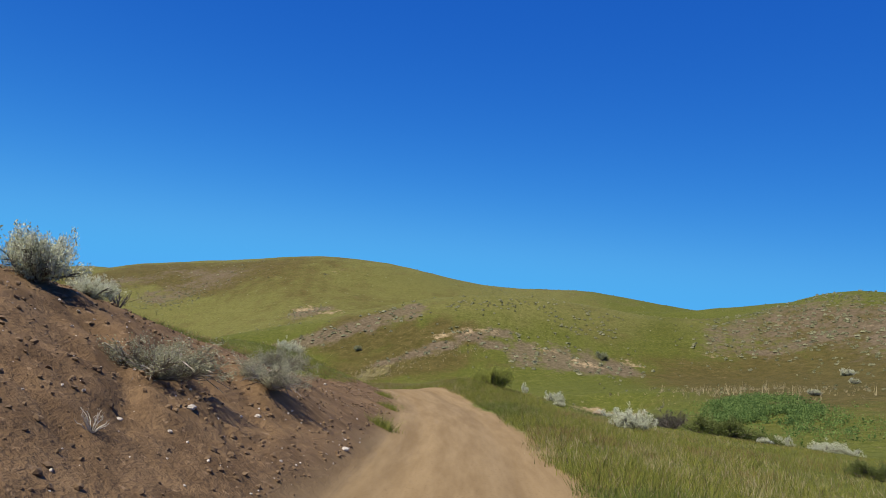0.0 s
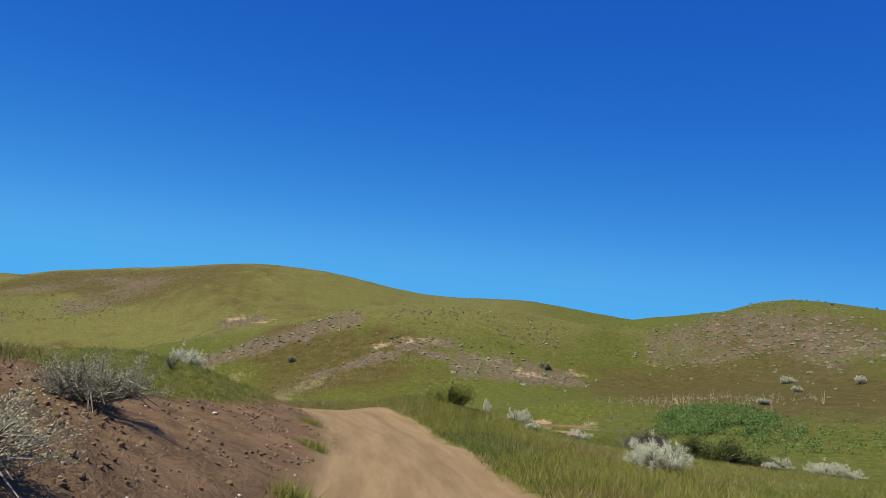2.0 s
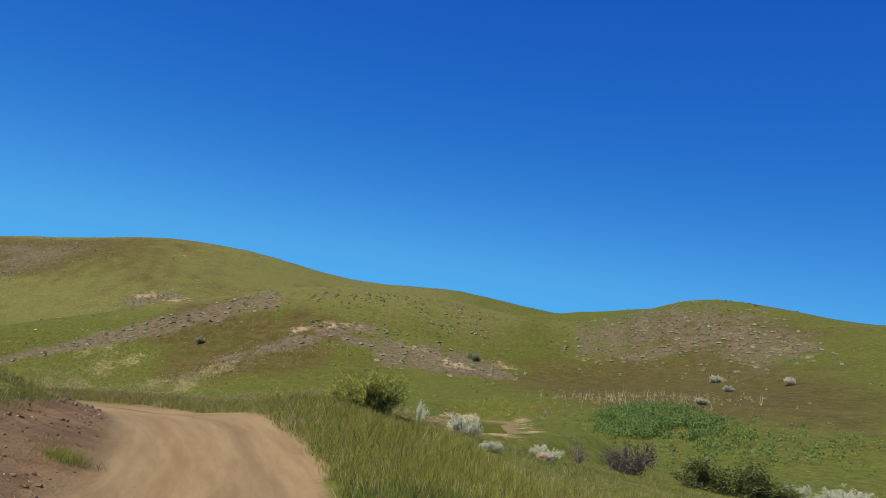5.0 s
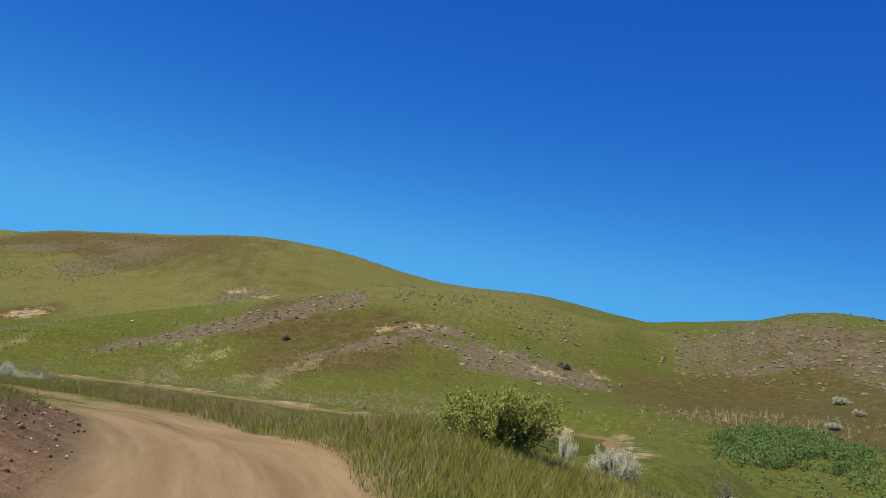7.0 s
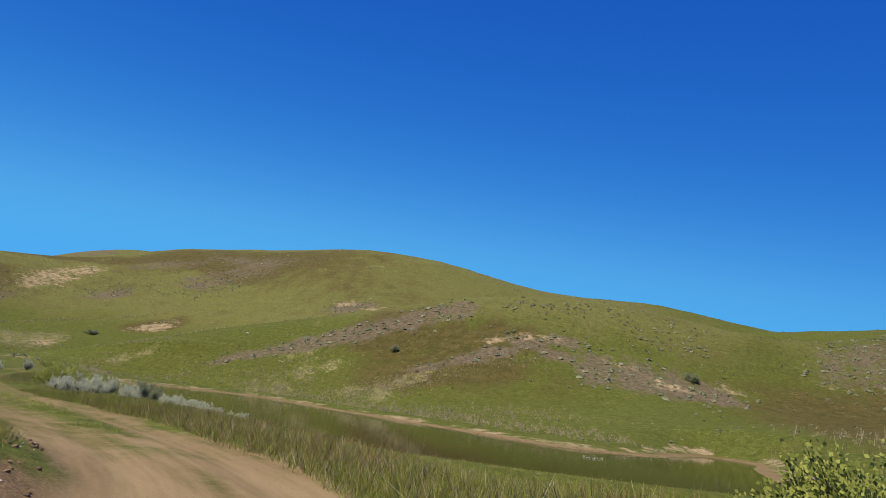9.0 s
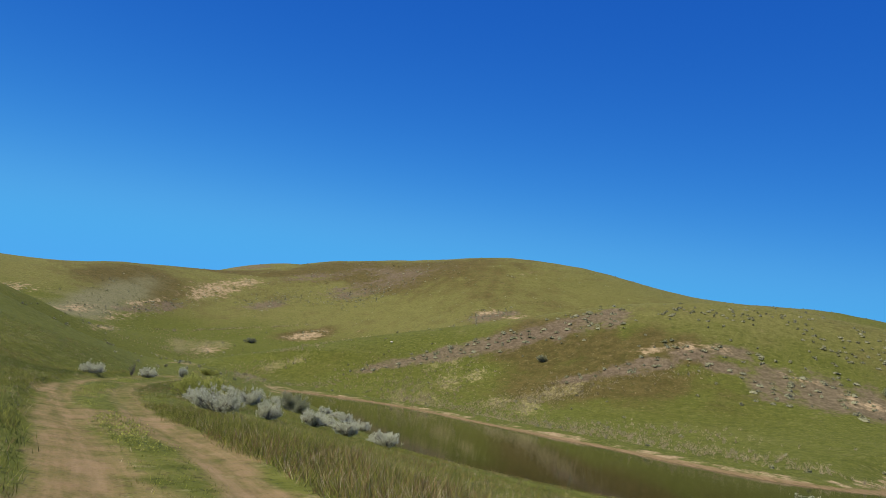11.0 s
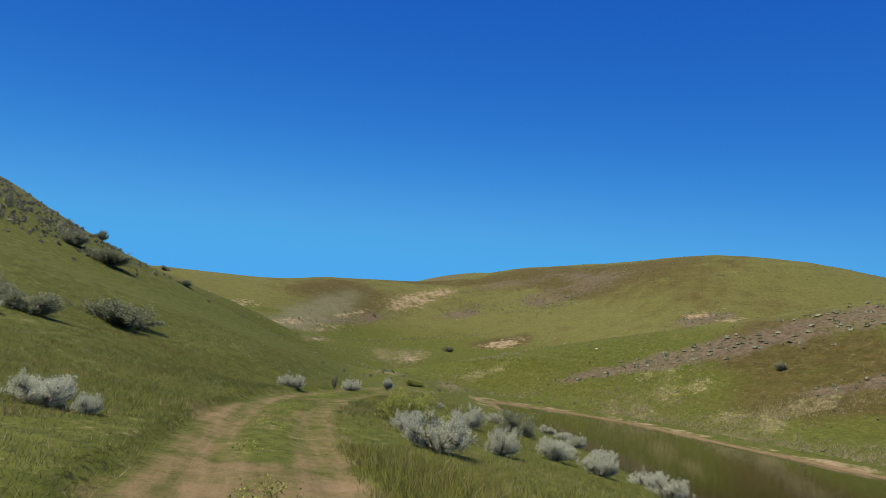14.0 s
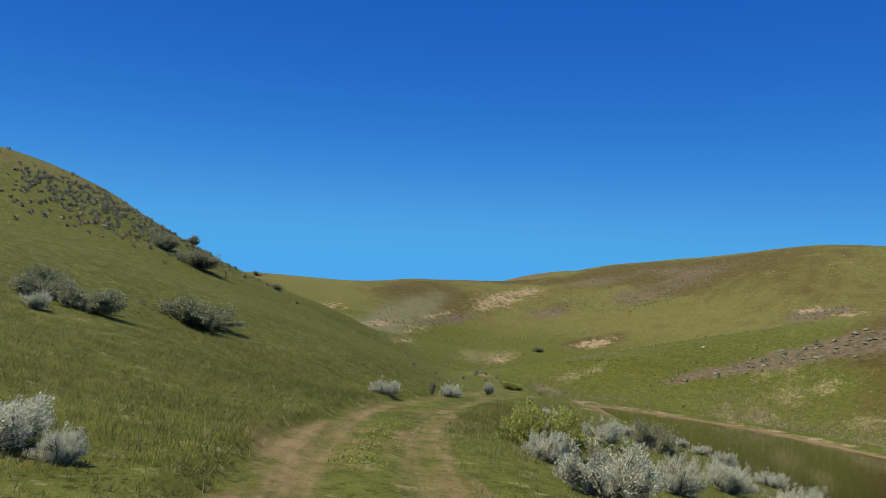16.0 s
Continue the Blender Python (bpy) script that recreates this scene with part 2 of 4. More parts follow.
def land(x, y):
    """Height of the ground, with the road bench, the cut bank and the pond."""
    shape = np.shape(x)
    x, y = np.asarray(x, float).ravel(), np.asarray(y, float).ravel()
    z = hills(x, y)
    away = np.hypot(x + 4, y - 24)
    z = z + smooth(60, 140, away) * (fractal(x, y, 26, 3, 5) - 0.5) * 1.6
    z = z + (fractal(x, y, 7, 3, 9) - 0.5) * 0.35 * smooth(5, 14, away) * (1 - smooth(90, 200, away))
    side, high, foot = road_at(x, y)
    pond = pond_at(x, y)
    # cut bank on the left, then a gentle slope
    high_bank = bank_high(foot)
    left = np.maximum(side, 0)
    crest = np.interp(foot, [8, 12, 16, 24, 28, 34], [5.4, 6.6, 6.2, 5.0, 4.6, 3.5])
    u = (left - 1.35) / (crest - 1.35)
    rise = high_bank * (-np.log(np.exp(-9 * np.clip(u, -2, 3)) + math.exp(-9)) / 9)
    rise = np.where(u > 0, np.maximum(rise, 0), 0) + 0.08 * np.maximum(left - 4.5, 0) * np.minimum(high_bank, 1)
    ledge = 1 - 2 * np.abs(fractal(x + 0.4 * y, y * 0.6, 1.3, 3, 31) - 0.5)
    crumb = np.abs(fractal(x, y, 0.55, 3, 39) - 0.5)
    broken = 0.38 + swell(x, y, 0.8, -3.2, 7.7, 1.1, 1.3, 0)
    rough = (fractal(x, y, 1.4, 4, 33) - 0.5) * 0.22 + broken * (-0.16 * ledge**6 + (fractal(x, y, 0.34, 2, 37) - 0.5) * 0.20 - 0.24 * crumb)
    rise = rise + rough * smooth(0.15, 0.9, rise) * np.minimum(high_bank, 1.0) * (1 - smooth(5, 8, left))
    shelf = np.interp(foot, [36, 42, 70, 80], [0, 1, 1, 0]) * smooth(1.62, 1.88, side + 0.25 * (fractal(x, y, 1.6, 2, 13) - 0.5)) * (1 - smooth(4, 12, side))
    rise = rise + 0.20 * shelf
    ruts = -0.05 * np.exp(-((np.abs(side) - 0.78) / 0.30) ** 2) + 0.010 * (fractal(x, y, 2.6, 2, 3) - 0.5)
    fall = 0.095 * np.maximum(-side - 2.0, 0) - 0.10 * np.exp(-((-side - 2.6) / 0.7) ** 2)
    bench = high + rise + ruts * (np.abs(side) < 3) - fall
    berm = np.interp(foot, [22, 27, 30, 40, 46], [0, 0.6, 1, 1, 0]) * np.exp(-((-side - 3.1) / 1.2) ** 2) * np.where(side < 0, 1, 0)
    bench = bench + 0.24 * berm
    bench = bench + swell(x, y, 0.65, 2.8, 32.3, 4.0, 2.2, 50) + swell(x, y, 0.75, -8.2, 28.3, 2.4, 3.0, 0)
    bench = bench + swell(x, y, 0.30, -3.45, 13.0, 1.0, 1.3, 0) + swell(x, y, 0.26, -2.85, 10.6, 0.75, 1.0, 0)
    w = np.where(side > 0, (smooth(1.8, 8, side)) * (1 - np.minimum(high_bank, 1)) + smooth(7, 22, side) * np.minimum(high_bank, 1), smooth(13, 40, -side))
    w = np.clip(w, 0, 1)
    z = np.where(np.abs(side) < 42, bench * (1 - w) + z * w, z)
    # pond bed and margins
    z = z - swell(x, y, 0.8, -41, 57, 6, 5, 40)
    rim = WATER + 0.02 + 0.10 * pond
    low = np.maximum(z, rim + 0.1 - smooth(5, 16, pond) * 6)
    margin = rim + (low - rim) * smooth(0.5, 9, pond)
    z = np.where(pond < 0, WATER - np.minimum(0.14 * -pond, 1.1), np.where(pond < 30, margin, z))
    return z.reshape(shape)
# ---- land done ----


def height(x, y):
    return float(land(np.array([x]), np.array([y]))[0])


# ---- materials ----
def material(name):
    mat = bpy.data.materials.new(name)
    mat.use_nodes = True
    nt = mat.node_tree
    bsdf = nt.nodes["Principled BSDF"]

    def node(kind, **inputs):
        nd = nt.nodes.new(kind)
        for key, value in inputs.items():
            sock = nd.inputs[key.replace("_", " ")]
            if isinstance(value, bpy.types.NodeSocket):
                nt.links.new(value, sock)
            else:
                sock.default_value = value
        return nd
    return mat, nt, bsdf, node


def mix(nt, fac, a, b):
    nd = nt.nodes.new("ShaderNodeMix")
    nd.data_type = "RGBA"
    for sock, value in ((nd.inputs[0], fac), (nd.inputs[6], a), (nd.inputs[7], b)):
        if isinstance(value, bpy.types.NodeSocket):
            nt.links.new(value, sock)
        elif isinstance(value, (int, float)):
            sock.default_value = value
        else:
            sock.default_value = (*value, 1)
    return nd.outputs[2]


def ramp(nt, value, lo, hi):
    nd = nt.nodes.new("ShaderNodeMapRange")
    nd.interpolation_type = "SMOOTHSTEP"
    nt.links.new(value, nd.inputs[0])
    nd.inputs[1].default_value, nd.inputs[2].default_value = lo, hi
    return nd.outputs[0]


def calc(nt, op, a, b):
    nd = nt.nodes.new("ShaderNodeMath")
    nd.operation = op
    for sock, value in zip(nd.inputs, (a, b)):
        if isinstance(value, bpy.types.NodeSocket):
            nt.links.new(value, sock)
        else:
            sock.default_value = value
    return nd.outputs[0]


def ground_material():
    mat, nt, bsdf, node = material("hill_ground")
    pos = node("ShaderNodeNewGeometry").outputs["Position"]

    def cloud(scale, detail=4.0, rough=0.6):
        return node("ShaderNodeTexNoise", Vector=pos, Scale=scale, Detail=detail, Roughness=rough).outputs["Fac"]

    def field(name):
        nd = nt.nodes.new("ShaderNodeAttribute")
        nd.attribute_name = name
        return nd.outputs["Fac"]

    def wobble(noise_value, amount):
        return calc(nt, "MULTIPLY", calc(nt, "SUBTRACT", noise_value, 0.5), amount)

    def total(*values):
        out = values[0]
        for value in values[1:]:
            out = calc(nt, "ADD", out, value)
        return out
    cover = nt.nodes.new("ShaderNodeAttribute")
    cover.attribute_name = "cover"
    split = node("ShaderNodeSeparateColor", Color=cover.outputs["Color"])
    dirt, pale, sage = split.outputs[0], split.outputs[1], split.outputs[2]
    lush, bank = cover.outputs["Alpha"], field("bank")
    wide, mid, fine, dots = cloud(0.022, 5, 0.62), cloud(0.13, 5, 0.62), cloud(1.3, 5, 0.7), cloud(9.0, 3, 0.7)
    tuft, fleck, thatch_shade = cloud(0.55, 6, 0.72), cloud(1.9, 4, 0.75), cloud(5.5, 3, 0.8)
    # three covers of grass: spring green, deep green in the damp hollows, dry olive on the upper slopes
    green = mix(nt, ramp(nt, fine, 0.3, 0.7), (0.058, 0.071, 0.0095), (0.100, 0.111, 0.0215))
    damp = mix(nt, ramp(nt, fine, 0.3, 0.7), (0.056, 0.066, 0.0092), (0.095, 0.104, 0.0190))
    olive = mix(nt, ramp(nt, fine, 0.3, 0.7), (0.094, 0.097, 0.0240), (0.146, 0.142, 0.044))
    rusty = mix(nt, ramp(nt, tuft, 0.35, 0.65), (0.052, 0.040, 0.0115), (0.092, 0.070, 0.0235))
    grass = mix(nt, ramp(nt, total(field("upland"), wobble(wide, 1.0), wobble(mid, 0.7)), 0.2, 0.85), green, olive)
    grass = mix(nt, ramp(nt, total(lush, wobble(wide, 0.8), wobble(mid, 1.2), wobble(tuft, 0.4)), 0.15, 1.0), grass, damp)
    grass = mix(nt, calc(nt, "MULTIPLY", ramp(nt, total(field("ruddy"), calc(nt, "MULTIPLY", field("upland"), 0.22), wobble(wide, 1.3), wobble(mid, 1.3), wobble(tuft, 0.6)), 0.12, 0.80), 0.85), grass, rusty)
    # airborne dust haze over the far slope, painted as pale grey-green ground
    grass = mix(nt, ramp(nt, total(field("dust_haze"), wobble(mid, 0.8)), 0.1, 0.9), grass, mix(nt, ramp(nt, fine, 0.3, 0.7), (0.125, 0.124, 0.062), (0.160, 0.156, 0.085)))
    # dry stalks scattered through it, and painted shade among the tussocks
    straw = mix(nt, ramp(nt, fleck, 0.3, 0.7), (0.17, 0.15, 0.055), (0.27, 0.245, 0.115))
    dry = field("straw")
    grass = mix(nt, ramp(nt, total(dry, wobble(tuft, 1.6), wobble(fleck, 1.6)), 0.66, 1.30), grass, straw)
    grass = mix(nt, calc(nt, "MULTIPLY", ramp(nt, fleck, 0.57, 0.69), 0.45), grass, straw)
    # dark thatch and the shade between blades and tussocks, put into the colour
    grass = mix(nt, calc(nt, "MULTIPLY", ramp(nt, thatch_shade, 0.53, 0.66), 0.70), grass, (0.016, 0.021, 0.004))
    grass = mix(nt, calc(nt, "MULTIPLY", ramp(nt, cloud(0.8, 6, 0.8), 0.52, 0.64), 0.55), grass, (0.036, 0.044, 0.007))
    # faint cattle terraces along the contours
    ground_at = node("ShaderNodeMapping", Vector=pos)
    ground_at.inputs["Scale"].default_value = (0.035, 0.035, 0.85)
    terrace = node("ShaderNodeTexNoise", Vector=ground_at.outputs[0], Scale=1.0, Detail=4.0, Roughness=0.7).outputs["Fac"]
    grass = mix(nt, calc(nt, "MULTIPLY", ramp(nt, terrace, 0.54, 0.70), 0.08), grass, straw)
    grass = mix(nt, calc(nt, "MULTIPLY", ramp(nt, terrace, 0.46, 0.34), 0.10), grass, (0.034, 0.040, 0.007))
    # soils
    lane = nt.nodes.new("ShaderNodeAttribute")
    lane.attribute_name = "lane"
    streak = node("ShaderNodeTexNoise", Vector=lane.outputs["Vector"], Scale=2.6, Detail=5.0, Roughness=0.65).outputs["Fac"]
    clod = cloud(2.2, 6, 0.7)
    dust = mix(nt, ramp(nt, streak, 0.3, 0.7), (0.166, 0.116, 0.057), (0.232, 0.170, 0.090))
    dust = mix(nt, calc(nt, "MULTIPLY", ramp(nt, cloud(22.0, 3, 0.8), 0.55, 0.70), 0.5), dust, (0.105, 0.072, 0.036))
    earth = mix(nt, ramp(nt, clod, 0.3, 0.7), (0.092, 0.058, 0.030), (0.170, 0.112, 0.060))
    earth = mix(nt, calc(nt, "MULTIPLY", ramp(nt, cloud(0.7, 4, 0.6), 0.50, 0.66), 0.5), earth, (0.22, 0.145, 0.075))
    earth = mix(nt, ramp(nt, dots, 0.60, 0.72), earth, (0.24, 0.165, 0.095))
    soil = mix(nt, bank, dust, earth)
    bare = mix(nt, ramp(nt, fine, 0.3, 0.7), (0.20, 0.148, 0.078), (0.36, 0.285, 0.17))
    scree = mix(nt, ramp(nt, fine, 0.35, 0.65), (0.078, 0.060, 0.038), (0.150, 0.119, 0.080))
    speck = wobble(cloud(0.45, 6, 0.8), 1.9)
    col = mix(nt, calc(nt, "MULTIPLY", ramp(nt, total(sage, wobble(mid, 1.2), speck), 0.32, 0.88), 0.84), grass, scree)
    col = mix(nt, ramp(nt, total(pale, wobble(mid, 1.3), speck, speck), 0.50, 1.25), col, bare)
    col = mix(nt, ramp(nt, total(dirt, wobble(fine, 0.65), wobble(streak, 0.7)), 0.28, 0.78), col, soil)
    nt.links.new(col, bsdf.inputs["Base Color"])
    bsdf.inputs["Roughness"].default_value = 0.95
    bsdf.inputs["Specular IOR Level"].default_value = 0.10
    high = total(calc(nt, "MULTIPLY", fine, 0.5), calc(nt, "MULTIPLY", dots, 0.10), calc(nt, "MULTIPLY", tuft, 0.35))
    turf = calc(nt, "SUBTRACT", 1.0, calc(nt, "MULTIPLY", dirt, 0.97))
    crumb = calc(nt, "MULTIPLY", calc(nt, "ADD", cloud(14.0, 4, 0.7), calc(nt, "MULTIPLY", clod, 1.2)), calc(nt, "MULTIPLY", bank, 0.30))
    bump = node("ShaderNodeBump", Strength=0.6, Distance=0.30, Height=calc(nt, "ADD", calc(nt, "MULTIPLY", high, turf), crumb))
    nt.links.new(bump.outputs[0], bsdf.inputs["Normal"])
    return mat


def water_material():
    mat, nt, bsdf, node = material("murky_water")
    pos = node("ShaderNodeNewGeometry").outputs["Position"]
    bsdf.inputs["Base Color"].default_value = (0.0040, 0.0045, 0.0010, 1)
    bsdf.inputs["Roughness"].default_value = 0.05
    bsdf.inputs["IOR"].default_value = 1.33
    bsdf.inputs["Specular IOR Level"].default_value = 0.10
    bsdf.inputs["Specular Tint"].default_value = (0.52, 0.50, 0.42, 1)
    ripple = node("ShaderNodeTexNoise", Vector=pos, Scale=2.2, Detail=4.0, Roughness=0.6)
    bump = node("ShaderNodeBump", Strength=0.09, Distance=0.02, Height=ripple.outputs["Fac"])
    nt.links.new(bump.outputs[0], bsdf.inputs["Normal"])
    return mat


GROUND, POND_WATER = ground_material(), water_material()

# ---- ground ----
PATCHES = []


def patch(kind, x, y, long, wide, turn, amount=1.0):
    PATCHES.append((kind, x, y, long, wide, turn, amount))


patch("bare", -214.4, 304.2, 11.2, 3.7, 74)
patch("bare", -218.6, 272.4, 11.4, 2.4, 88)
patch("bare", -207.0, 246.0, 13.8, 2.6, 108)
patch("bare", -182.0, 215.9, 25.5, 3.1, 126)
patch("bare", -156.3, 238.6, 14.7, 4.9, 104, 0.8)
patch("bare", -142.2, 283.3, 9.3, 6.5, 39)
patch("bare", -245.0, 231.6, 6.9, 6.2, 39)
patch("bare", -215.6, 234.3, 15.4, 4.0, 102)
# hazy dust plume, painted onto the hillside as pale patches
patch("dust_haze", -214, 234, 16, 9, 110, 1.0)
patch("dust_haze", -223, 251, 14, 9, 110, 1.0)
patch("dust_haze", -229, 270, 18, 10, 108, 0.8)
patch("dust_haze", -233, 285, 18, 10, 105, 0.5)
patch("scree", -183.9, 314.5, 9.3, 5.5, 42)
patch("scree", -150.9, 337.6, 20.6, 7.6, 168, 0.7)
patch("scree", -138.7, 363.8, 44.8, 9.1, 150, 0.6)
patch("scree", -183.4, 358.6, 24.6, 8.4, 21, 0.6)
patch("scree", -353.8, 541.9, 60.0, 26.3, 129, 0.6)
patch("scree", -213.2, 272.2, 23.2, 5.2, 86, 0.7)
patch("scrub", -97.1, 76.3, 7.8, 7.0, 72, 0.75)
patch("scrub", -105.4, 67.1, 11.3, 4.3, 1, 0.75)
patch("scree", -131.5, 350.5, 28.3, 15.6, 163, 0.6)
patch("brush", -165.1, 329.5, 35.5, 7.3, 3)
patch("brush", -41.0, 66.4, 3.1, 2.4, 91)
patch("lush", 51.1, 161.5, 48.7, 5.8, 73, 0.7)
patch("lush", -73.6, 152.7, 9.0, 8.1, 3)
patch("lush", -67.7, 162.2, 6.1, 2.9, 7)
patch("lush", -28.2, 48.5, 2.3, 2.1, 116, 0.8)
patch("lush", -41.5, 68.4, 11.0, 1.7, 114, 0.6)
patch("lush", -43.1, 66.3, 47.3, 5.7, 131, 0.8)
patch("lush", 36.5, 85.6, 5.7, 5.1, 172)
patch("ruddy", 47.4, 95.0, 9.4, 8.5, 156)
patch("ruddy", 98.4, 164.7, 20.8, 12.6, 112)
patch("ruddy", 78.3, 126.1, 34.1, 8.0, 72)
patch("ruddy", 57.4, 139.6, 19.2, 17.2, 28, 0.8)
patch("ruddy", -136.9, 359.8, 60.0, 16.4, 153, 0.9)
patch("ruddy", -12.0, 150.1, 18.1, 6.5, 175, 0.8)
patch("ruddy", -10.8, 153.2, 15.8, 6.8, 172, 0.8)
patch("ruddy", -235.8, 286.9, 21.6, 19.4, 58, 0.8)
patch("ruddy", -24.6, 169.8, 9.5, 8.5, 165, 0.8)
patch("lush", -36.2, 51.0, 3.0, 2.7, 72, 1.0)
patch("lush", -26.9, 45.7, 2.5, 2.2, 101, 1.0)
patch("lush", -50.6, 53.5, 2.8, 2.5, 74, 0.9)
patch("ruddy", 57.7, 82.9, 17.8, 2.1, 68, 0.9)
patch("lush", -30, 50, 13, 9, 120, 0.6)
patch("lush", -92, 82, 42, 22, 120, 0.35)
# ruddy meadow grass, spread wider to paint in some lens falloff as well
patch("ruddy", 62, 108, 40, 20, 70, 0.8)
patch("lush", -38, 54, 16, 12, 120, 0.6)
patch("lush", -56, 62, 24, 15, 120, 0.45)
patch("bare", 12.1, 54.3, 1.8, 0.7, 10)
patch("scree", -56.5, 158.7, 1.2, 4.0, 112)
patch("scree", -52.3, 160.9, 2.3, 4.1, 110)
patch("scree", -48.1, 163.9, 2.9, 4.1, 108)
patch("scree", -43.5, 166.3, 3.5, 4.1, 106)
patch("scree", -38.4, 167.8, 3.3, 4.1, 104)
patch("scree", -33.2, 169.4, 3.8, 4.1, 102)
patch("scree", -27.7, 170.9, 4.0, 4.1, 100)
patch("scree", -22.0, 172.1, 4.4, 4.1, 98)
patch("scree", -16.1, 173.6, 4.7, 3.7, 96)
patch("scree", -11.2, 174.8, 6.0, 3.3, 94)
patch("ruddy", -18.9, 163.4, 5.0, 4.7, 98, 0.9)
patch("ruddy", -11.8, 162.4, 7.8, 4.6, 95, 0.9)
patch("ruddy", -4.8, 162.5, 6.5, 4.6, 92, 0.9)
patch("ruddy", 2.5, 161.0, 4.8, 4.6, 89, 0.9)
patch("scree", -14.5, 152.2, 1.5, 4.3, 96)
patch("scree", -8.3, 153.9, 1.7, 4.4, 94)
patch("scree", -1.9, 156.6, 2.1, 4.1, 91)
patch("scree", 3.8, 160.7, 2.3, 4.2, 89)
patch("scree", 11.2, 162.8, 2.2, 4.6, 86)
patch("bare", -2.8, 160.8, 1.2, 3.4, 91)
patch("bare", 2.5, 162.4, 1.2, 3.5, 89)
patch("bare", 8.0, 163.5, 1.2, 3.5, 87)
patch("scree", 9.9, 157.0, 1.7, 4.5, 86)
patch("scree", 16.8, 153.8, 6.3, 4.4, 83)
patch("scree", 23.8, 152.9, 7.4, 4.4, 80)
patch("scree", 30.7, 151.4, 7.2, 4.4, 77)
patch("scree", 37.9, 151.4, 5.8, 4.4, 74)
patch("bare", 22.0, 157.2, 1.3, 3.4, 81, 0.9)
patch("bare", 29.7, 152.4, 2.6, 3.3, 78, 0.9)
patch("bare", 41.7, 156.1, 1.8, 3.5, 73, 0.9)
patch("scree", -58.4, 227.4, 26.0, 4.6, 106, 0.9)
patch("scree", -65.1, 278.7, 6.9, 5.7, 104, 0.9)
patch("scree", -58.3, 284.1, 5.2, 5.8, 102, 0.9)
patch("bare", -64.2, 286.4, 3.0, 5.9, 104)
patch("bare", -52.3, 281.6, 2.9, 5.7, 101)
patch("bare", -63.8, 325.5, 2.6, 4.7, 102)
patch("scree", 68.2, 173.9, 11.5, 4.5, 67, 0.66)
patch("scree", 77.8, 178.7, 17.1, 5.2, 64, 0.66)
patch("scree", 88.0, 180.4, 19.9, 5.9, 62, 0.66)
patch("scree", 96.7, 179.0, 21.0, 6.0, 59, 0.66)
patch("scree", 101.3, 171.4, 22.8, 5.9, 57, 0.66)
patch("scree", 101.7, 159.0, 26.0, 5.1, 54, 0.66)
patch("scree", 102.0, 150.0, 26.0, 4.9, 53, 0.66)
patch("scree", 102.7, 141.1, 14.7, 5.1, 50, 0.66)
patch("scree", 76.5, 164.1, 2.0, 4.4, 63)
patch("scree", 83.9, 164.8, 3.2, 4.9, 60)
patch("scree", 92.8, 165.1, 3.3, 5.5, 58)
patch("bare", 64.5, 165.2, 1.7, 3.4, 67, 0.7)
patch("bare", 101.3, 144.1, 2.8, 3.4, 51, 0.7)
patch("bare", 88.9, 179.2, 1.5, 3.9, 61, 0.7)
patch("brush", -17.1, 246.1, 26.0, 7.3, 94)
patch("brush", -5.5, 246.3, 26.0, 7.3, 91)
patch("brush", 4.5, 177.7, 4.3, 5.1, 89)
patch("brush", 12.8, 177.5, 3.3, 5.3, 86)
patch("brush", 21.9, 178.1, 3.5, 5.5, 82)
patch("brush", 28.8, 169.7, 6.1, 4.9, 79, 0.9)
patch("brush", 37.7, 173.2, 7.8, 5.1, 77, 0.9)
patch("brush", -150.5, 333.6, 9.9, 9.3, 116)
patch("brush", -137.1, 329.9, 9.2, 9.1, 114)
patch("straw", -43.4, 139.0, 17.9, 3.4, 110, 0.8)
patch("straw", -39.8, 141.5, 18.3, 3.5, 108, 0.8)
patch("straw", -39.1, 154.6, 5.6, 3.8, 106, 0.8)
patch("straw", -34.8, 157.4, 3.5, 3.8, 104, 0.8)
patch("straw", -22.9, 127.2, 15.4, 3.0, 102, 0.9)
patch("straw", -21.6, 142.2, 6.5, 3.0, 100, 0.9)
patch("straw", -18.9, 148.0, 4.1, 2.8, 98, 0.9)
patch("straw", -15.2, 150.0, 1.8, 2.8, 97, 0.9)
patch("straw", -0.5, 152.7, 2.4, 2.9, 90, 0.5)
patch("straw", 4.0, 154.4, 2.4, 2.9, 88, 0.5)
patch("lush", 37.4, 145.4, 15.3, 4.2, 74)
patch("lush", 54, 172, 24, 7, 72, 0.55)
patch("lush", 9.3, 141.6, 11.8, 6.6, 86, 0.9)
patch("lush", -0.9, 139.8, 9.7, 5.8, 91, 0.9)
patch("lush", -8.7, 139.9, 8.2, 5.2, 94, 0.9)
patch("ruddy", 52.8, 133.1, 26.0, 6.1, 66)
patch("ruddy", 71.4, 149.3, 15.1, 7.5, 62)
patch("ruddy", 64.0, 117.7, 26.0, 6.3, 58)
patch("ruddy", 60.7, 99.8, 26.0, 5.4, 54)
patch("ruddy", 64.1, 93.9, 26.0, 5.3, 50)
patch("bare", -218.5, 310.3, 10.3, 7.4, 128, 0.9)
patch("bare", -215.5, 322.7, 12.5, 7.5, 126, 0.9)
patch("bare", -212.4, 338.4, 9.9, 7.8, 124, 0.9)
patch("brush", -189.9, 318.1, 6.4, 7.1, 123)
patch("brush", -180.7, 324.6, 6.4, 7.2, 121)
patch("brush", -154.9, 335.8, 10.0, 10.7, 116, 0.9)
patch("brush", -135.1, 332.5, 11.8, 10.3, 113, 0.9)
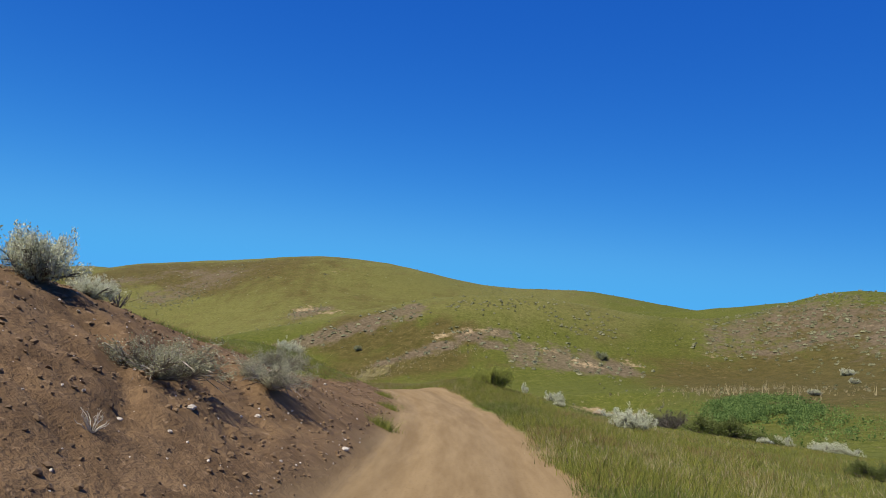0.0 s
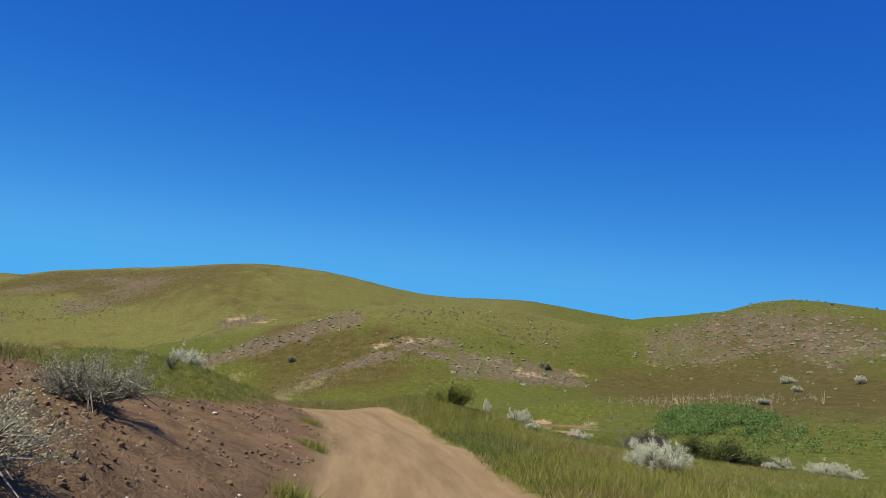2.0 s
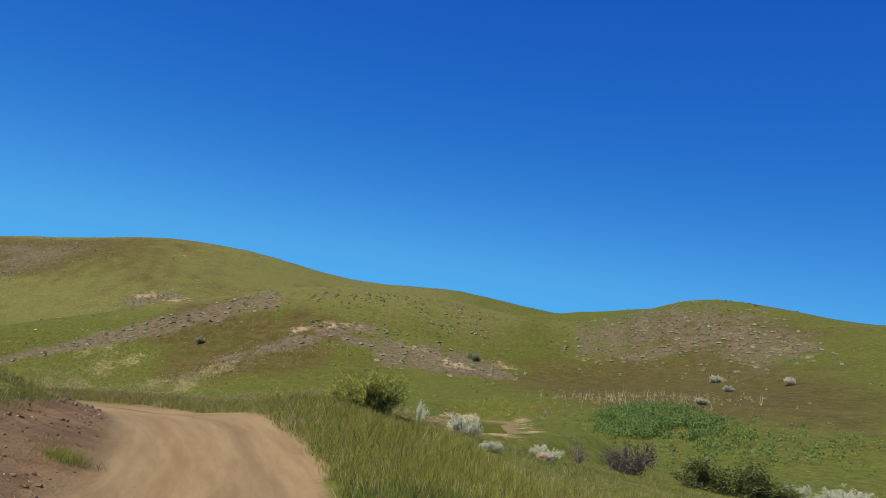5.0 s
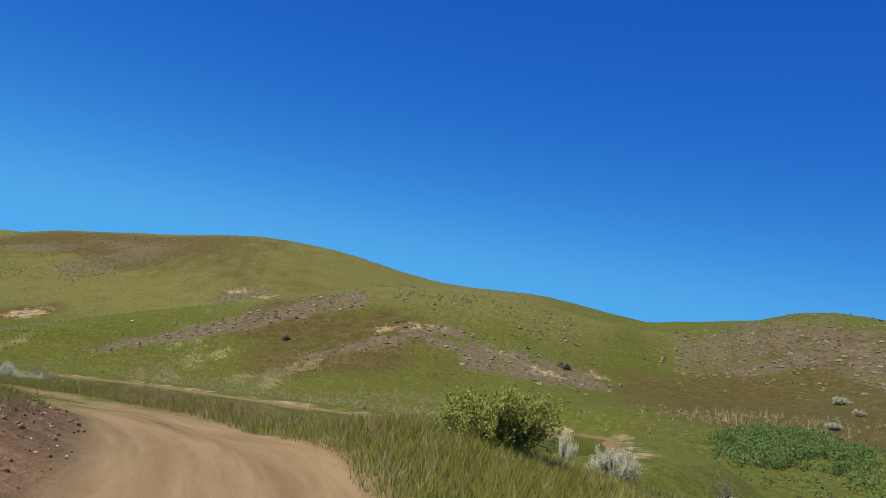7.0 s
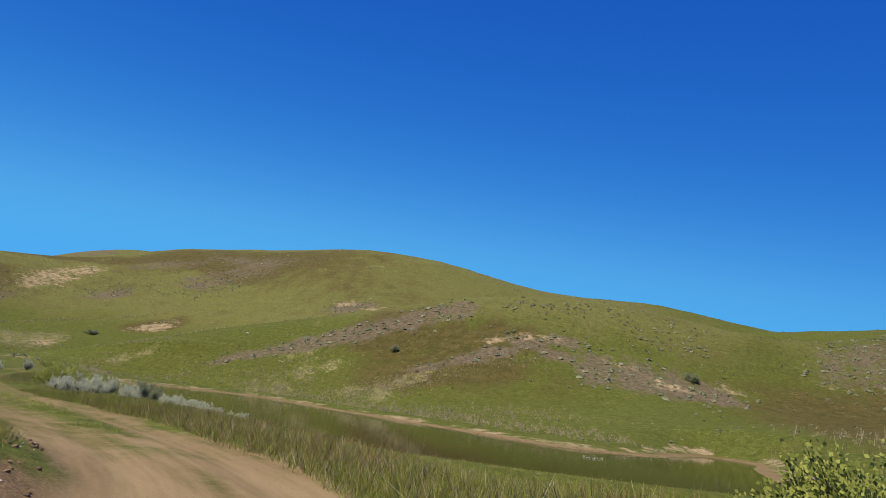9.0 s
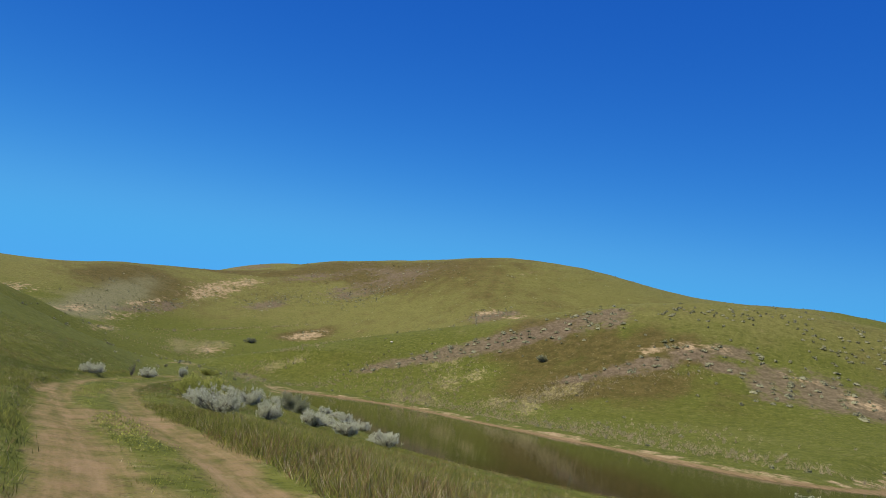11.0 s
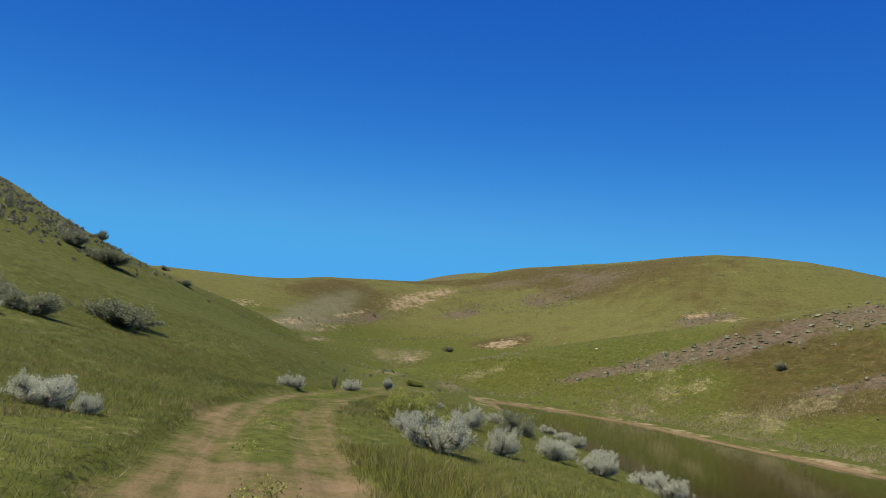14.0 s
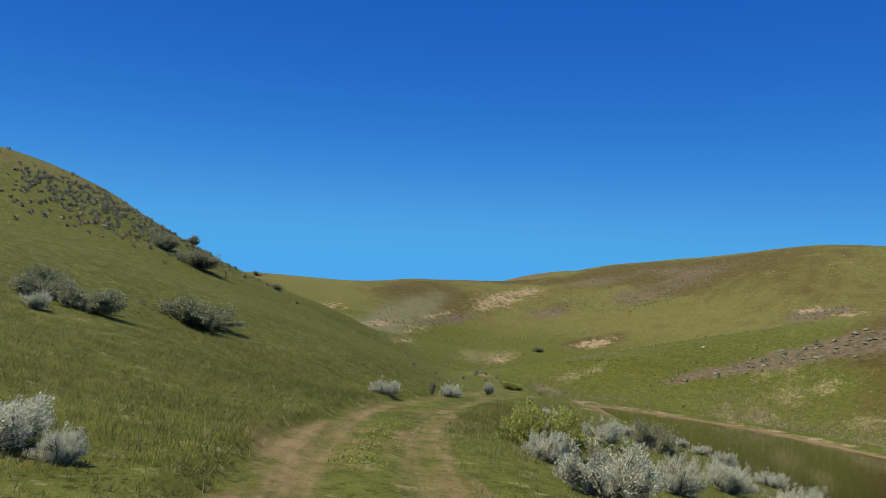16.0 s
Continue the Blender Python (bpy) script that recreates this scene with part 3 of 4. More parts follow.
patch("brush", -68.3, 232.5, 26.0, 6.6, 107, 0.9)
patch("brush", -58.5, 234.0, 26.0, 6.5, 105, 0.9)
patch("ruddy", -146.9, 282.1, 6.9, 6.0, 120)
patch("ruddy", -139.3, 287.9, 6.1, 6.0, 118)
patch("bare", -141.5, 289.2, 3.1, 6.1, 118, 0.8)
patch("straw", -165.4, 235.1, 22.9, 5.4, 129)
patch("straw", -160.9, 243.2, 17.7, 4.8, 127)
patch("straw", -161.1, 254.2, 9.3, 4.3, 125)
patch("straw", -68.9, 133.4, 26.0, 2.5, 123, 0.9)
patch("straw", -79.6, 158.6, 4.0, 3.0, 121, 0.9)
patch("straw", -76.0, 161.5, 2.1, 3.1, 119, 0.9)
patch("straw", -45.2, 161.6, 7.1, 2.8, 107, 0.7)
patch("straw", -40.8, 161.6, 6.5, 2.8, 105, 0.7)
patch("straw", -27.8, 145.7, 4.7, 4.2, 101, 0.8)
patch("straw", -21.9, 145.4, 4.9, 4.1, 98, 0.8)
patch("straw", -16.7, 147.8, 2.9, 4.2, 95, 0.8)
patch("straw", -40.9, 146.7, 2.3, 3.1, 107)
patch("bare", -147.9, 208.5, 2.7, 4.1, 129, 0.7)
patch("bare", -75.6, 125.4, 7.6, 2.3, 128, 0.7)
patch("bare", -54.2, 102.4, 6.5, 1.4, 126, 0.7)
patch("bare", -42.0, 87.6, 3.0, 1.0, 124, 0.7)
patch("ruddy", -150.6, 364.9, 6.4, 26.7, 114, 0.8)
patch("ruddy", -200.5, 365.7, 6.0, 24.4, 120, 0.8)
patch("ruddy", -232.8, 355.3, 6.0, 20.8, 125, 0.8)
patch("lush", -93.9, 221.3, 26.0, 7.6, 115, 0.9)
patch("lush", -103.6, 214.6, 26.0, 2.7, 118, 0.9)
patch("lush", -59.1, 161.5, 9.3, 6.5, 113, 0.9)
patch("lush", -51.1, 159.5, 6.5, 4.2, 110, 0.9)
patch("ruddy", -22.8, 161.1, 5.6, 6.7, 97, 0.7)
patch("ruddy", -13.3, 153.3, 7.4, 6.3, 93, 0.7)
patch("ruddy", -5.4, 149.2, 7.2, 6.0, 89, 0.7)
patch("scrub", 92, 178, 26, 18, 60)


def patch_field(x, y, kind):
    out = np.zeros(x.size)
    for what, cx, cy, a, b, turn, amount in PATCHES:
        if what == kind:
            c, s = math.cos(radians(turn)), math.sin(radians(turn))
            u, v = ((x - cx) * c + (y - cy) * s) / a, (-(x - cx) * s + (y - cy) * c) / b
            out = np.maximum(out, 1.25 * amount * np.exp(-0.8 * (u * u + v * v)))
    return np.clip(out, 0, 1)


def lines(lo, hi, fine, low, high, middling, grow_low, grow_high):
    """Grid lines: finest between lo and hi, middling between low and high, then ever wider out to the horizon."""
    def outward(start, step, end, mid, grow):
        out = []
        while start < end:
            start += step
            step = min(step * 1.05, mid)
            out.append(start)
        while start < 2600:
            start += step
            step *= 1 + grow * (1 if step < 2.2 else 2.5)
            out.append(start)
        return out
    core = list(np.arange(lo, hi + 1e-6, fine))
    return np.array([-v for v in outward(-lo, fine, -low, middling, grow_low)][::-1] + core + outward(core[-1], fine, high, middling, grow_high))


def build_ground():
    gx, gy = np.meshgrid(lines(-8.5, 2.5, 0.075, -26, 14, 0.18, 0.016, 0.016), lines(0.0, 34.0, 0.11, -2, 76, 0.2, 0.09, 0.016))
    x, y = gx.ravel(), gy.ravel()
    z = land(x, y)
    rows, cols = gx.shape
    i = np.arange(rows * cols).reshape(rows, cols)
    quads = np.stack([i[:-1, :-1], i[:-1, 1:], i[1:, 1:], i[1:, :-1]], -1).reshape(-1, 4)
    me = bpy.data.meshes.new("ground")
    me.vertices.add(x.size)
    me.vertices.foreach_set("co", np.stack([x, y, z], -1).ravel())
    me.loops.add(quads.size)
    me.loops.foreach_set("vertex_index", quads.ravel())
    me.polygons.add(len(quads))
    me.polygons.foreach_set("loop_start", np.arange(len(quads)) * 4)
    me.polygons.foreach_set("use_smooth", np.ones(len(quads), bool))
    me.update()
    side, high, foot = road_at(x, y)
    pond = pond_at(x, y)
    wob = (fractal(x, y, 2.5, 3, 71) - 0.5) * 0.9
    half = np.interp(foot, [12, 20, 30, 36], [1.5, 1.45, 1.6, 1.6])
    track = 1 - smooth(half - 0.35, half + 0.5, np.abs(side) + 1.3 * wob)
    crown = np.interp(foot, [28, 34, 40, 50, 60], [0, 0.2, 0.6, 1.0, 1.0]) * np.exp(-(side / 0.5) ** 2) * smooth(0.38, 0.62, fractal(x, y, 2.4, 3, 5))
    track = track * (1 - np.clip(crown, 0, 0.95)) * np.interp(foot, [30, 36, 46, 60, 90, 125], [1, 0.66, 0.52, 0.47, 0.42, 0.4])
    hb = bank_high(foot)
    cut = smooth(0.8, 1.6, side) * (1 - smooth(-0.4, 0.5, side + wob - np.interp(foot, [6, 12, 16, 22, 28, 32], [8.0, 6.8, 5.0, 3.6, 2.7, 2.3]))) * smooth(0.2, 0.7, hb)
    dirt = np.maximum(track, cut)
    far_side = smooth(75, 88, y + 0.6 * x + 10)
    ragged = fractal(x, y, 7.0, 3, 72)
    beach = (1 - smooth(0.5, 1.6, np.abs(pond - 2.2) + 2.2 * wob)) * far_side * smooth(0.22, 0.40, ragged)
    mud = (1 - smooth(0.6, 2.2, np.abs(pond - 0.2) + wob)) * far_side * 0.66
    dirt = np.clip(np.maximum(dirt, mud), 0, 1)
    pale = np.maximum(patch_field(x, y, "bare"), 0.8 * beach)
    lush = np.maximum(patch_field(x, y, "lush"), 0.35 * (1 - smooth(4, 30, pond)))
    rgba = np.stack([dirt, pale, patch_field(x, y, "scree"), lush], -1)
    upland = smooth(4, 34, z) * smooth(90, 150, np.hypot(x + 4, y - 24)) * (1 - 0.7 * smooth(40, 90, x))
    for kind, value in (("dust_haze", patch_field(x, y, "dust_haze")), ("ruddy", patch_field(x, y, "ruddy")), ("straw", patch_field(x, y, "straw")), ("upland", upland)):
        me.attributes.new(kind, "FLOAT", "POINT").data.foreach_set("value", value)
    lane = me.attributes.new("lane", "FLOAT_VECTOR", "POINT")
    lane.data.foreach_set("vector", np.stack([np.clip(side, -60, 60), foot * 0.10, np.zeros(x.size)], -1).astype(np.float32).ravel())
    shade = me.attributes.new("bank", "FLOAT", "POINT")
    shade.data.foreach_set("value", np.clip(np.maximum(smooth(1.2, 1.9, side + 0.4 * wob) * smooth(0.1, 0.4, hb), 0.3 * smooth(32, 42, foot)), 0, 1))
    att = me.color_attributes.new("cover", "FLOAT_COLOR", "POINT")
    att.data.foreach_set("color", rgba.ravel())
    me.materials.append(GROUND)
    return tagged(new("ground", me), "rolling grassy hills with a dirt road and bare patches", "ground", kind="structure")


build_ground()


def build_water():
    bm = bmesh.new()
    ring = []
    for i in range(0, len(POND) - 1, 1):
        p, q = POND[i - 1 if i else -2], POND[(i + 1) % (len(POND) - 1)]
        t = (q - p) / (np.linalg.norm(q - p) + 1e-9)
        ring.append(bm.verts.new((POND[i][0] - t[1] * -0.9 * 1, POND[i][1] - t[0] * 0.9 * 1, WATER)))
    face = bm.faces.new(ring)
    if face.normal.z < 0:
        face.normal_flip()
    bmesh.ops.triangulate(bm, faces=[face])
    bmesh.ops.recalc_face_normals(bm, faces=bm.faces[:])
    me = bpy.data.meshes.new("pond_water")
    bm.to_mesh(me)
    bm.free()
    me.materials.append(POND_WATER)
    return tagged(new("water", me), "still murky olive green water of a stock pond", "water", kind="structure")


build_water()


# ---- plants ----
def leaf_material(name, dark, light, through=0.25, per_object=0.25, upward=0.0):
    mat, nt, bsdf, node = material(name)
    geo, info = node("ShaderNodeNewGeometry"), node("ShaderNodeObjectInfo")
    fac = calc(nt, "ADD", calc(nt, "MULTIPLY", geo.outputs["Random Per Island"], 1 - per_object), calc(nt, "MULTIPLY", info.outputs["Random"], per_object))
    col = mix(nt, fac, dark, light)
    nt.links.new(col, bsdf.inputs["Base Color"])
    bsdf.inputs["Roughness"].default_value = 0.8
    bsdf.inputs["Specular IOR Level"].default_value = 0.2
    glow = node("ShaderNodeBsdfTranslucent", Color=col)
    if upward:
        # thin curved blades turn some of their surface to the sky
        lean = nt.nodes.new("ShaderNodeMix")
        lean.data_type = "VECTOR"
        lean.inputs[0].default_value, lean.inputs[5].default_value = upward, (0, 0, 1)
        nt.links.new(geo.outputs["Normal"], lean.inputs[4])
        unit = node("ShaderNodeVectorMath")
        unit.operation = "NORMALIZE"
        nt.links.new(lean.outputs[1], unit.inputs[0])
        nt.links.new(unit.outputs[0], bsdf.inputs["Normal"])
    blend = nt.nodes.new("ShaderNodeMixShader")
    blend.inputs[0].default_value = through
    nt.links.new(bsdf.outputs[0], blend.inputs[1])
    nt.links.new(glow.outputs[0], blend.inputs[2])
    nt.links.new(blend.outputs[0], nt.nodes["Material Output"].inputs[0])
    return mat


def wood_material(name, dark, light):
    mat, nt, bsdf, node = material(name)
    pos = node("ShaderNodeTexCoord").outputs["Object"]
    tex = node("ShaderNodeTexNoise", Vector=pos, Scale=18.0, Detail=4.0)
    nt.links.new(mix(nt, ramp(nt, tex.outputs["Fac"], 0.3, 0.7), dark, light), bsdf.inputs["Base Color"])
    bsdf.inputs["Roughness"].default_value = 0.9
    return mat


SILVER = leaf_material("sage_leaf", (0.22, 0.235, 0.140), (0.74, 0.765, 0.575), 0.35, 0.2, 0.25)
WOODY = leaf_material("woody_sage_leaf", (0.155, 0.163, 0.085), (0.50, 0.50, 0.345), 0.3)
OLIVE = leaf_material("dark_sage_leaf", (0.120, 0.138, 0.062), (0.360, 0.380, 0.225), 0.32, 0.25, 0.25)
LEAFY = leaf_material("green_leaf", (0.112, 0.140, 0.022), (0.40, 0.42, 0.100), 0.35, 0.25, 0.3)
DARK_LEAF = leaf_material("dark_green_leaf", (0.050, 0.072, 0.016), (0.185, 0.215, 0.062), 0.3)
GREY = leaf_material("grey_brown_leaf", (0.063, 0.0546, 0.0385), (0.147, 0.133, 0.105))
NETTLE = leaf_material("broad_green_leaf", (0.042, 0.088, 0.018), (0.150, 0.225, 0.062), 0.3, 0.0, 0.3)
GRASS = leaf_material("grass_blade", (0.044, 0.058, 0.0070), (0.245, 0.258, 0.046), 0.3, 0.0, 0.45)
DEEP_GRASS = leaf_material("lush_grass_blade", (0.030, 0.046, 0.0060), (0.165, 0.200, 0.036), 0.3, 0.0, 0.45)
SEED_GRASS = leaf_material("seed_grass_blade", (0.120, 0.080, 0.032), (0.215, 0.150, 0.062), 0.3, 0.0, 0.6)
STRAW = leaf_material("dry_grass_blade", (0.21, 0.175, 0.084), (0.385, 0.343, 0.21), 0.3, 0.0, 0.5)
BARK = wood_material("grey_bark", (0.07, 0.056, 0.042), (0.189, 0.161, 0.133))
WEATHERED = wood_material("weathered_bark", (0.15, 0.13, 0.10), (0.34, 0.31, 0.26))
FAR_PALE = leaf_material("far_sage", (0.140, 0.148, 0.080), (0.27, 0.275, 0.165), 0.15, 0.0, 0.5)
FAR_DARK = leaf_material("far_dark_sage", (0.110, 0.120, 0.055), (0.205, 0.210, 0.115), 0.15, 0.0, 0.5)
PALE_WOOD = wood_material("bleached_wood", (0.294, 0.266, 0.217), (0.462, 0.427, 0.364))


def mesh_from(name, verts, faces, mat, smooth_faces=False):
    me = bpy.data.meshes.new(name)
    verts, faces = np.asarray(verts, np.float32), np.asarray(faces, np.int32)
    count, corners = faces.shape
    me.vertices.add(len(verts))
    me.vertices.foreach_set("co", verts.ravel())
    me.loops.add(faces.size)
    me.loops.foreach_set("vertex_index", faces.ravel())
    me.polygons.add(count)
    me.polygons.foreach_set("loop_start", np.arange(count, dtype=np.int32) * corners)
    me.polygons.foreach_set("use_smooth", np.full(count, smooth_faces))
    me.update(calc_edges=True)
    me.materials.append(mat)
    return me


def tubes(lines):
    """Three-sided tapered twigs along lines of (points, radius at the root, radius at the tip)."""
    verts, faces = [], []
    for pts, r0, r1 in lines:
        base = len(verts)
        for k, p in enumerate(pts):
            d = pts[min(k + 1, len(pts) - 1)] - pts[max(k - 1, 0)]
            d = d / (np.linalg.norm(d) + 1e-9)
            a = np.cross(d, (0.3, 0.5, 0.81))
            a /= np.linalg.norm(a) + 1e-9
            b = np.cross(d, a)
            r = r0 + (r1 - r0) * k / (len(pts) - 1)
            for j in range(3):
                t = j * 2.0944
                verts.append(p + r * (math.cos(t) * a + math.sin(t) * b))
        for k in range(len(pts) - 1):
            for j in range(3):
                q = base + 3 * k
                faces.append((q + j, q + (j + 1) % 3, q + 3 + (j + 1) % 3, q + 3 + j))
    return verts, faces


def leaves(rng, centres, aims, per, long, wide, spread, loft=0.5):
    """Small pointed leaves round each centre, turned partly along its aim."""
    n = len(centres) * per
    c = np.repeat(centres, per, 0) + rng.normal(0, spread, (n, 3))
    aim = np.repeat(aims, per, 0) * loft + rng.normal(0, 0.55, (n, 3))
    aim /= np.linalg.norm(aim, axis=1, keepdims=True) + 1e-9
    across = np.cross(aim, rng.normal(0, 1, (n, 3)))
    across /= np.linalg.norm(across, axis=1, keepdims=True) + 1e-9
    size = rng.uniform(0.6, 1.3, (n, 1))
    tip, wing = c + aim * long * size, across * wide * size
    mid = c + aim * long * size * 0.55
    verts = np.stack([c, mid - wing, tip, mid + wing], 1).reshape(-1, 3)
    return verts, np.arange(4 * n).reshape(-1, 4)


def shrub_shape(seed, stems, clumps, per, long, wide, tall, upright, gaps=0.0):
    """A bush one metre across: crooked stems from one root, and leaf clumps at the ends of their twigs."""
    rng = np.random.default_rng(seed)
    lines, ends, aims = [], [], []
    for k in range(stems):
        turn, reach = rng.uniform(0, 2 * math.pi), rng.uniform(0.25, 0.5)
        rise = tall * rng.uniform(0.55, 1.0) * math.sqrt(max(0.12, 1.05 - (reach / 0.52) ** 2))
        tip = np.array([math.cos(turn) * reach, math.sin(turn) * reach, rise])
        pts = [np.zeros(3) + rng.normal(0, 0.015, 3) * (1, 1, 0)]
        for u in (0.3, 0.6, 0.85, 1.0):
            pts.append(tip * (u, u, u ** (1.25 - 0.5 * upright)) + rng.normal(0, 0.03, 3) * u)
        lines.append((np.array(pts), 0.022, 0.006))
        for j in range(max(1, clumps // stems)):
            u = rng.uniform(0.22, 1.05)
            at = tip * (u, u, u ** 0.9) + rng.normal(0, 0.075, 3) * (1, 1, 0.7)
            at[2] = max(at[2], 0.05)
            out = at / (np.linalg.norm(at) + 1e-9) * (1 - upright) + np.array((0, 0, 1.0)) * upright
            twig = np.array([pts[2], (pts[2] + at) / 2 + rng.normal(0, 0.02, 3), at + out * 0.04])
            lines.append((twig, 0.007, 0.002))
            if rng.uniform() > gaps:
                for step in (0.0, 0.05, 0.10):
                    ends.append(at + out * step)
                    aims.append(out)
    for k in range(stems // 2 if upright < 0.2 else 0):
        # bare pale branches that hang out over the bank
        turn, reach = rng.uniform(0, 2 * math.pi), rng.uniform(0.35, 0.6)
        tip = np.array([math.cos(turn) * reach, math.sin(turn) * reach, rng.uniform(-0.12, 0.12)])
        arc = np.array([0, 0, 0.16])
        lines.append((np.array([np.zeros(3), 0.35 * tip + 0.8 * arc, 0.7 * tip + 0.7 * arc + rng.normal(0, 0.02, 3), tip]), 0.014, 0.003))
    wood = tubes(lines)
    foliage = leaves(rng, np.array(ends), np.array(aims), per, long, wide, 0.022, 0.9) if per else None
    return wood, foliage


KINDS = {
    "silver": (SILVER, BARK, "silvery grey-green sagebrush on dry ground", "sagebrush", [(s, 24, 380, 17, 0.034, 0.0052, 0.62, 0.75, 0.03) for s in (3, 8, 21)]),
    "gnarled": (WOODY, WEATHERED, "sprawling woody sagebrush with grey-green leaves on the cut bank", "sagebrush", [(s, 20, 330, 17, 0.021, 0.0040, 0.42, 0.10, 0.16) for s in (31, 44)]),
    "olive": (OLIVE, BARK, "dark grey-green sagebrush on a grassy slope", "sagebrush", [(s, 18, 420, 11, 0.036, 0.0085, 0.56, 0.42, 0.02) for s in (5, 13)]),
    "leafy": (LEAFY, BARK, "dense green leafy bush beside the road", "bush", [(s, 30, 800, 13, 0.025, 0.0085, 0.66, 0.35, 0.01) for s in (4, 17)]),
    "shady": (DARK_LEAF, BARK, "dense dark green bush in the meadow", "bush", [(s, 26, 620, 12, 0.028, 0.0090, 0.62, 0.35, 0.02) for s in (7, 25)]),
    "grey": (GREY, BARK, "dense dark grey-brown shrub in the meadow", "shrub", [(s, 22, 200, 6, 0.045, 0.008, 0.62, 0.45, 0.1) for s in (14, 27)]),
    "dead": (OLIVE, BARK, "half-dead grey shrub with bare twigs", "shrub", [(s, 20, 110, 2, 0.04, 0.006, 0.70, 0.6, 0.5) for s in (6, 19)]),
    "bleached": (SILVER, PALE_WOOD, "small bleached dead plant on the bank", "dead plant", [(9, 16, 44, 1, 0.05, 0.01, 0.9, 0.7, 0.6)]),
}
MODELS = {}


def shrub_model(kind, which):
    leaf, bark, label, category, recipes = KINDS[kind]
    seed, stems, clumps, per, long, wide, tall, upright, gaps = recipes[which]
    (wv, wf), foliage = shrub_shape(seed, stems, clumps, per, long, wide, tall, upright, gaps)
    root = new(category.replace(" ", "_"))
    root.empty_display_size = 0.2
    wood = new("trunk", mesh_from("trunk", wv, wf, bark))
    wood.parent = root
    crown = new("foliage", mesh_from("foliage", *foliage, leaf))
    crown.parent = root
    tagged(root, label, category, category + " plants by the road")
    return root, tall


LOOKS = {"silver": "silvery grey-green sagebrush", "gnarled": "sprawling woody sagebrush", "olive": "dark grey-green sagebrush", "leafy": "dense bright green bush",
         "shady": "dense dark green bush", "grey": "dense grey-brown shrub", "dead": "twiggy half-dead shrub", "bleached": "bleached dead plant"}
shrub_rng = random.Random(11)


def shrub_label(kind, x, y, wide):
    """What the bush looks like and what it stands on."""
    side, _, foot = (float(v[0]) for v in road_at(np.array([x]), np.array([y])))
    pond = float(pond_at(np.array([x]), np.array([y]))[0])
    if y > 100 or x < -80:
        place = "on the far grassy hillside"
    elif 0 < side < 12 and foot < 36:
        place = "on the bare cut bank" if side < 5 else "at the grassy top of the cut bank"
    elif pond < 16 and x < 0:
        place = "on the grassy bank above the pond"
    elif side > 0:
        place = "on the green slope beside the track"
    else:
        place = "in the meadow below the road"
    return ("small " if wide < 0.85 else "broad " if wide > 2 else "") + LOOKS[kind] + " " + place




def shrub(kind, x, y, wide, high):
    """One bush of that width and height, rooted in the ground."""
    which = shrub_rng.randrange(len(KINDS[kind][4]))
    place = (x, y, height(x, y) - (0.03 + 0.1 * high if kind in ("olive", "leafy", "shady") else 0.03))
    turn, lean = shrub_rng.uniform(0, 360), shrub_rng.uniform(-5, 5)
    first = (kind, which) not in MODELS
    if first:
        MODELS[kind, which] = shrub_model(kind, which)
    root, tall = MODELS[kind, which]
    spread = {"olive": 1.08, "leafy": 0.95, "shady": 0.95}.get(kind, 0.84) * wide
    size = Matrix.Diagonal((spread, spread, 0.97 * high / tall, 1))
    m = pose(*place, lean, 0, turn) @ size
    made = root if first else copy_thing(root, Matrix())
    made.matrix_basis = m
    return tagged(made, shrub_label(kind, x, y, wide))


shrub("bleached", -2.69, 5.12, 0.32, 0.27)
shrub("silver", -6.99, 28.26, 1.30, 0.79)
shrub("dead", -6.39, 24.96, 0.56, 0.50)
shrub("leafy", 1.88, 30.90, 1.75, 1.18)
shrub("silver", 5.43, 35.86, 1.48, 0.87)
shrub("silver", 3.61, 33.23, 0.43, 0.65)
shrub("grey", 12.06, 37.62, 2.56, 1.17)
shrub("dead", 15.20, 50.01, 1.43, 1.53)
shrub("silver", 14.40, 31.60, 0.80, 0.34)
shrub("silver", 4.83, 30.31, 0.77, 0.28)
shrub("silver", 5.40, 20.30, 1.50, 0.78)
shrub("shady", 13.18, 33.51, 3.02, 1.24)
shrub("silver", 7.97, 35.07, 1.22, 0.46)
shrub("silver", 20.02, 36.61, 2.09, 0.72)
shrub("shady", 9.57, 15.85, 0.95, 0.48)
shrub("leafy", -20.75, 55.10, 2.05, 1.40)
shrub("silver", -23.23, 62.73, 1.62, 0.97)
shrub("silver", -17.60, 55.40, 1.15, 0.95)
shrub("olive", -23.88, 68.80, 1.68, 1.33)
shrub("silver", -13.52, 58.20, 1.56, 0.70)
shrub("silver", -34.80, 68.35, 1.35, 0.81)
shrub("dead", -34.86, 66.85, 0.58, 1.24)
shrub("silver", -38.82, 77.01, 0.98, 0.89)
shrub("olive", -36.71, 48.70, 1.78, 0.79)
shrub("olive", -36.05, 49.98, 2.30, 1.00)
shrub("olive", -41.05, 57.00, 3.70, 1.30)
shrub("olive", -39.12, 49.72, 1.37, 1.09)
shrub("silver", -33.54, 47.64, 0.97, 0.54)
shrub("olive", -92.92, 79.06, 2.92, 2.00)
shrub("olive", -114.06, 93.70, 1.66, 1.85)
shrub("olive", -87.95, 81.32, 4.79, 1.92)
shrub("olive", -309.65, 232.53, 4.25, 2.43)
shrub("olive", -176.51, 153.81, 3.08, 2.05)
shrub("silver", -19.27, 68.93, 1.37, 0.64)
shrub("olive", -22.90, 160.41, 1.76, 1.38)
shrub("olive", 34.89, 156.95, 2.49, 1.99)
shrub("olive", -155.65, 264.50, 4.06, 2.15)
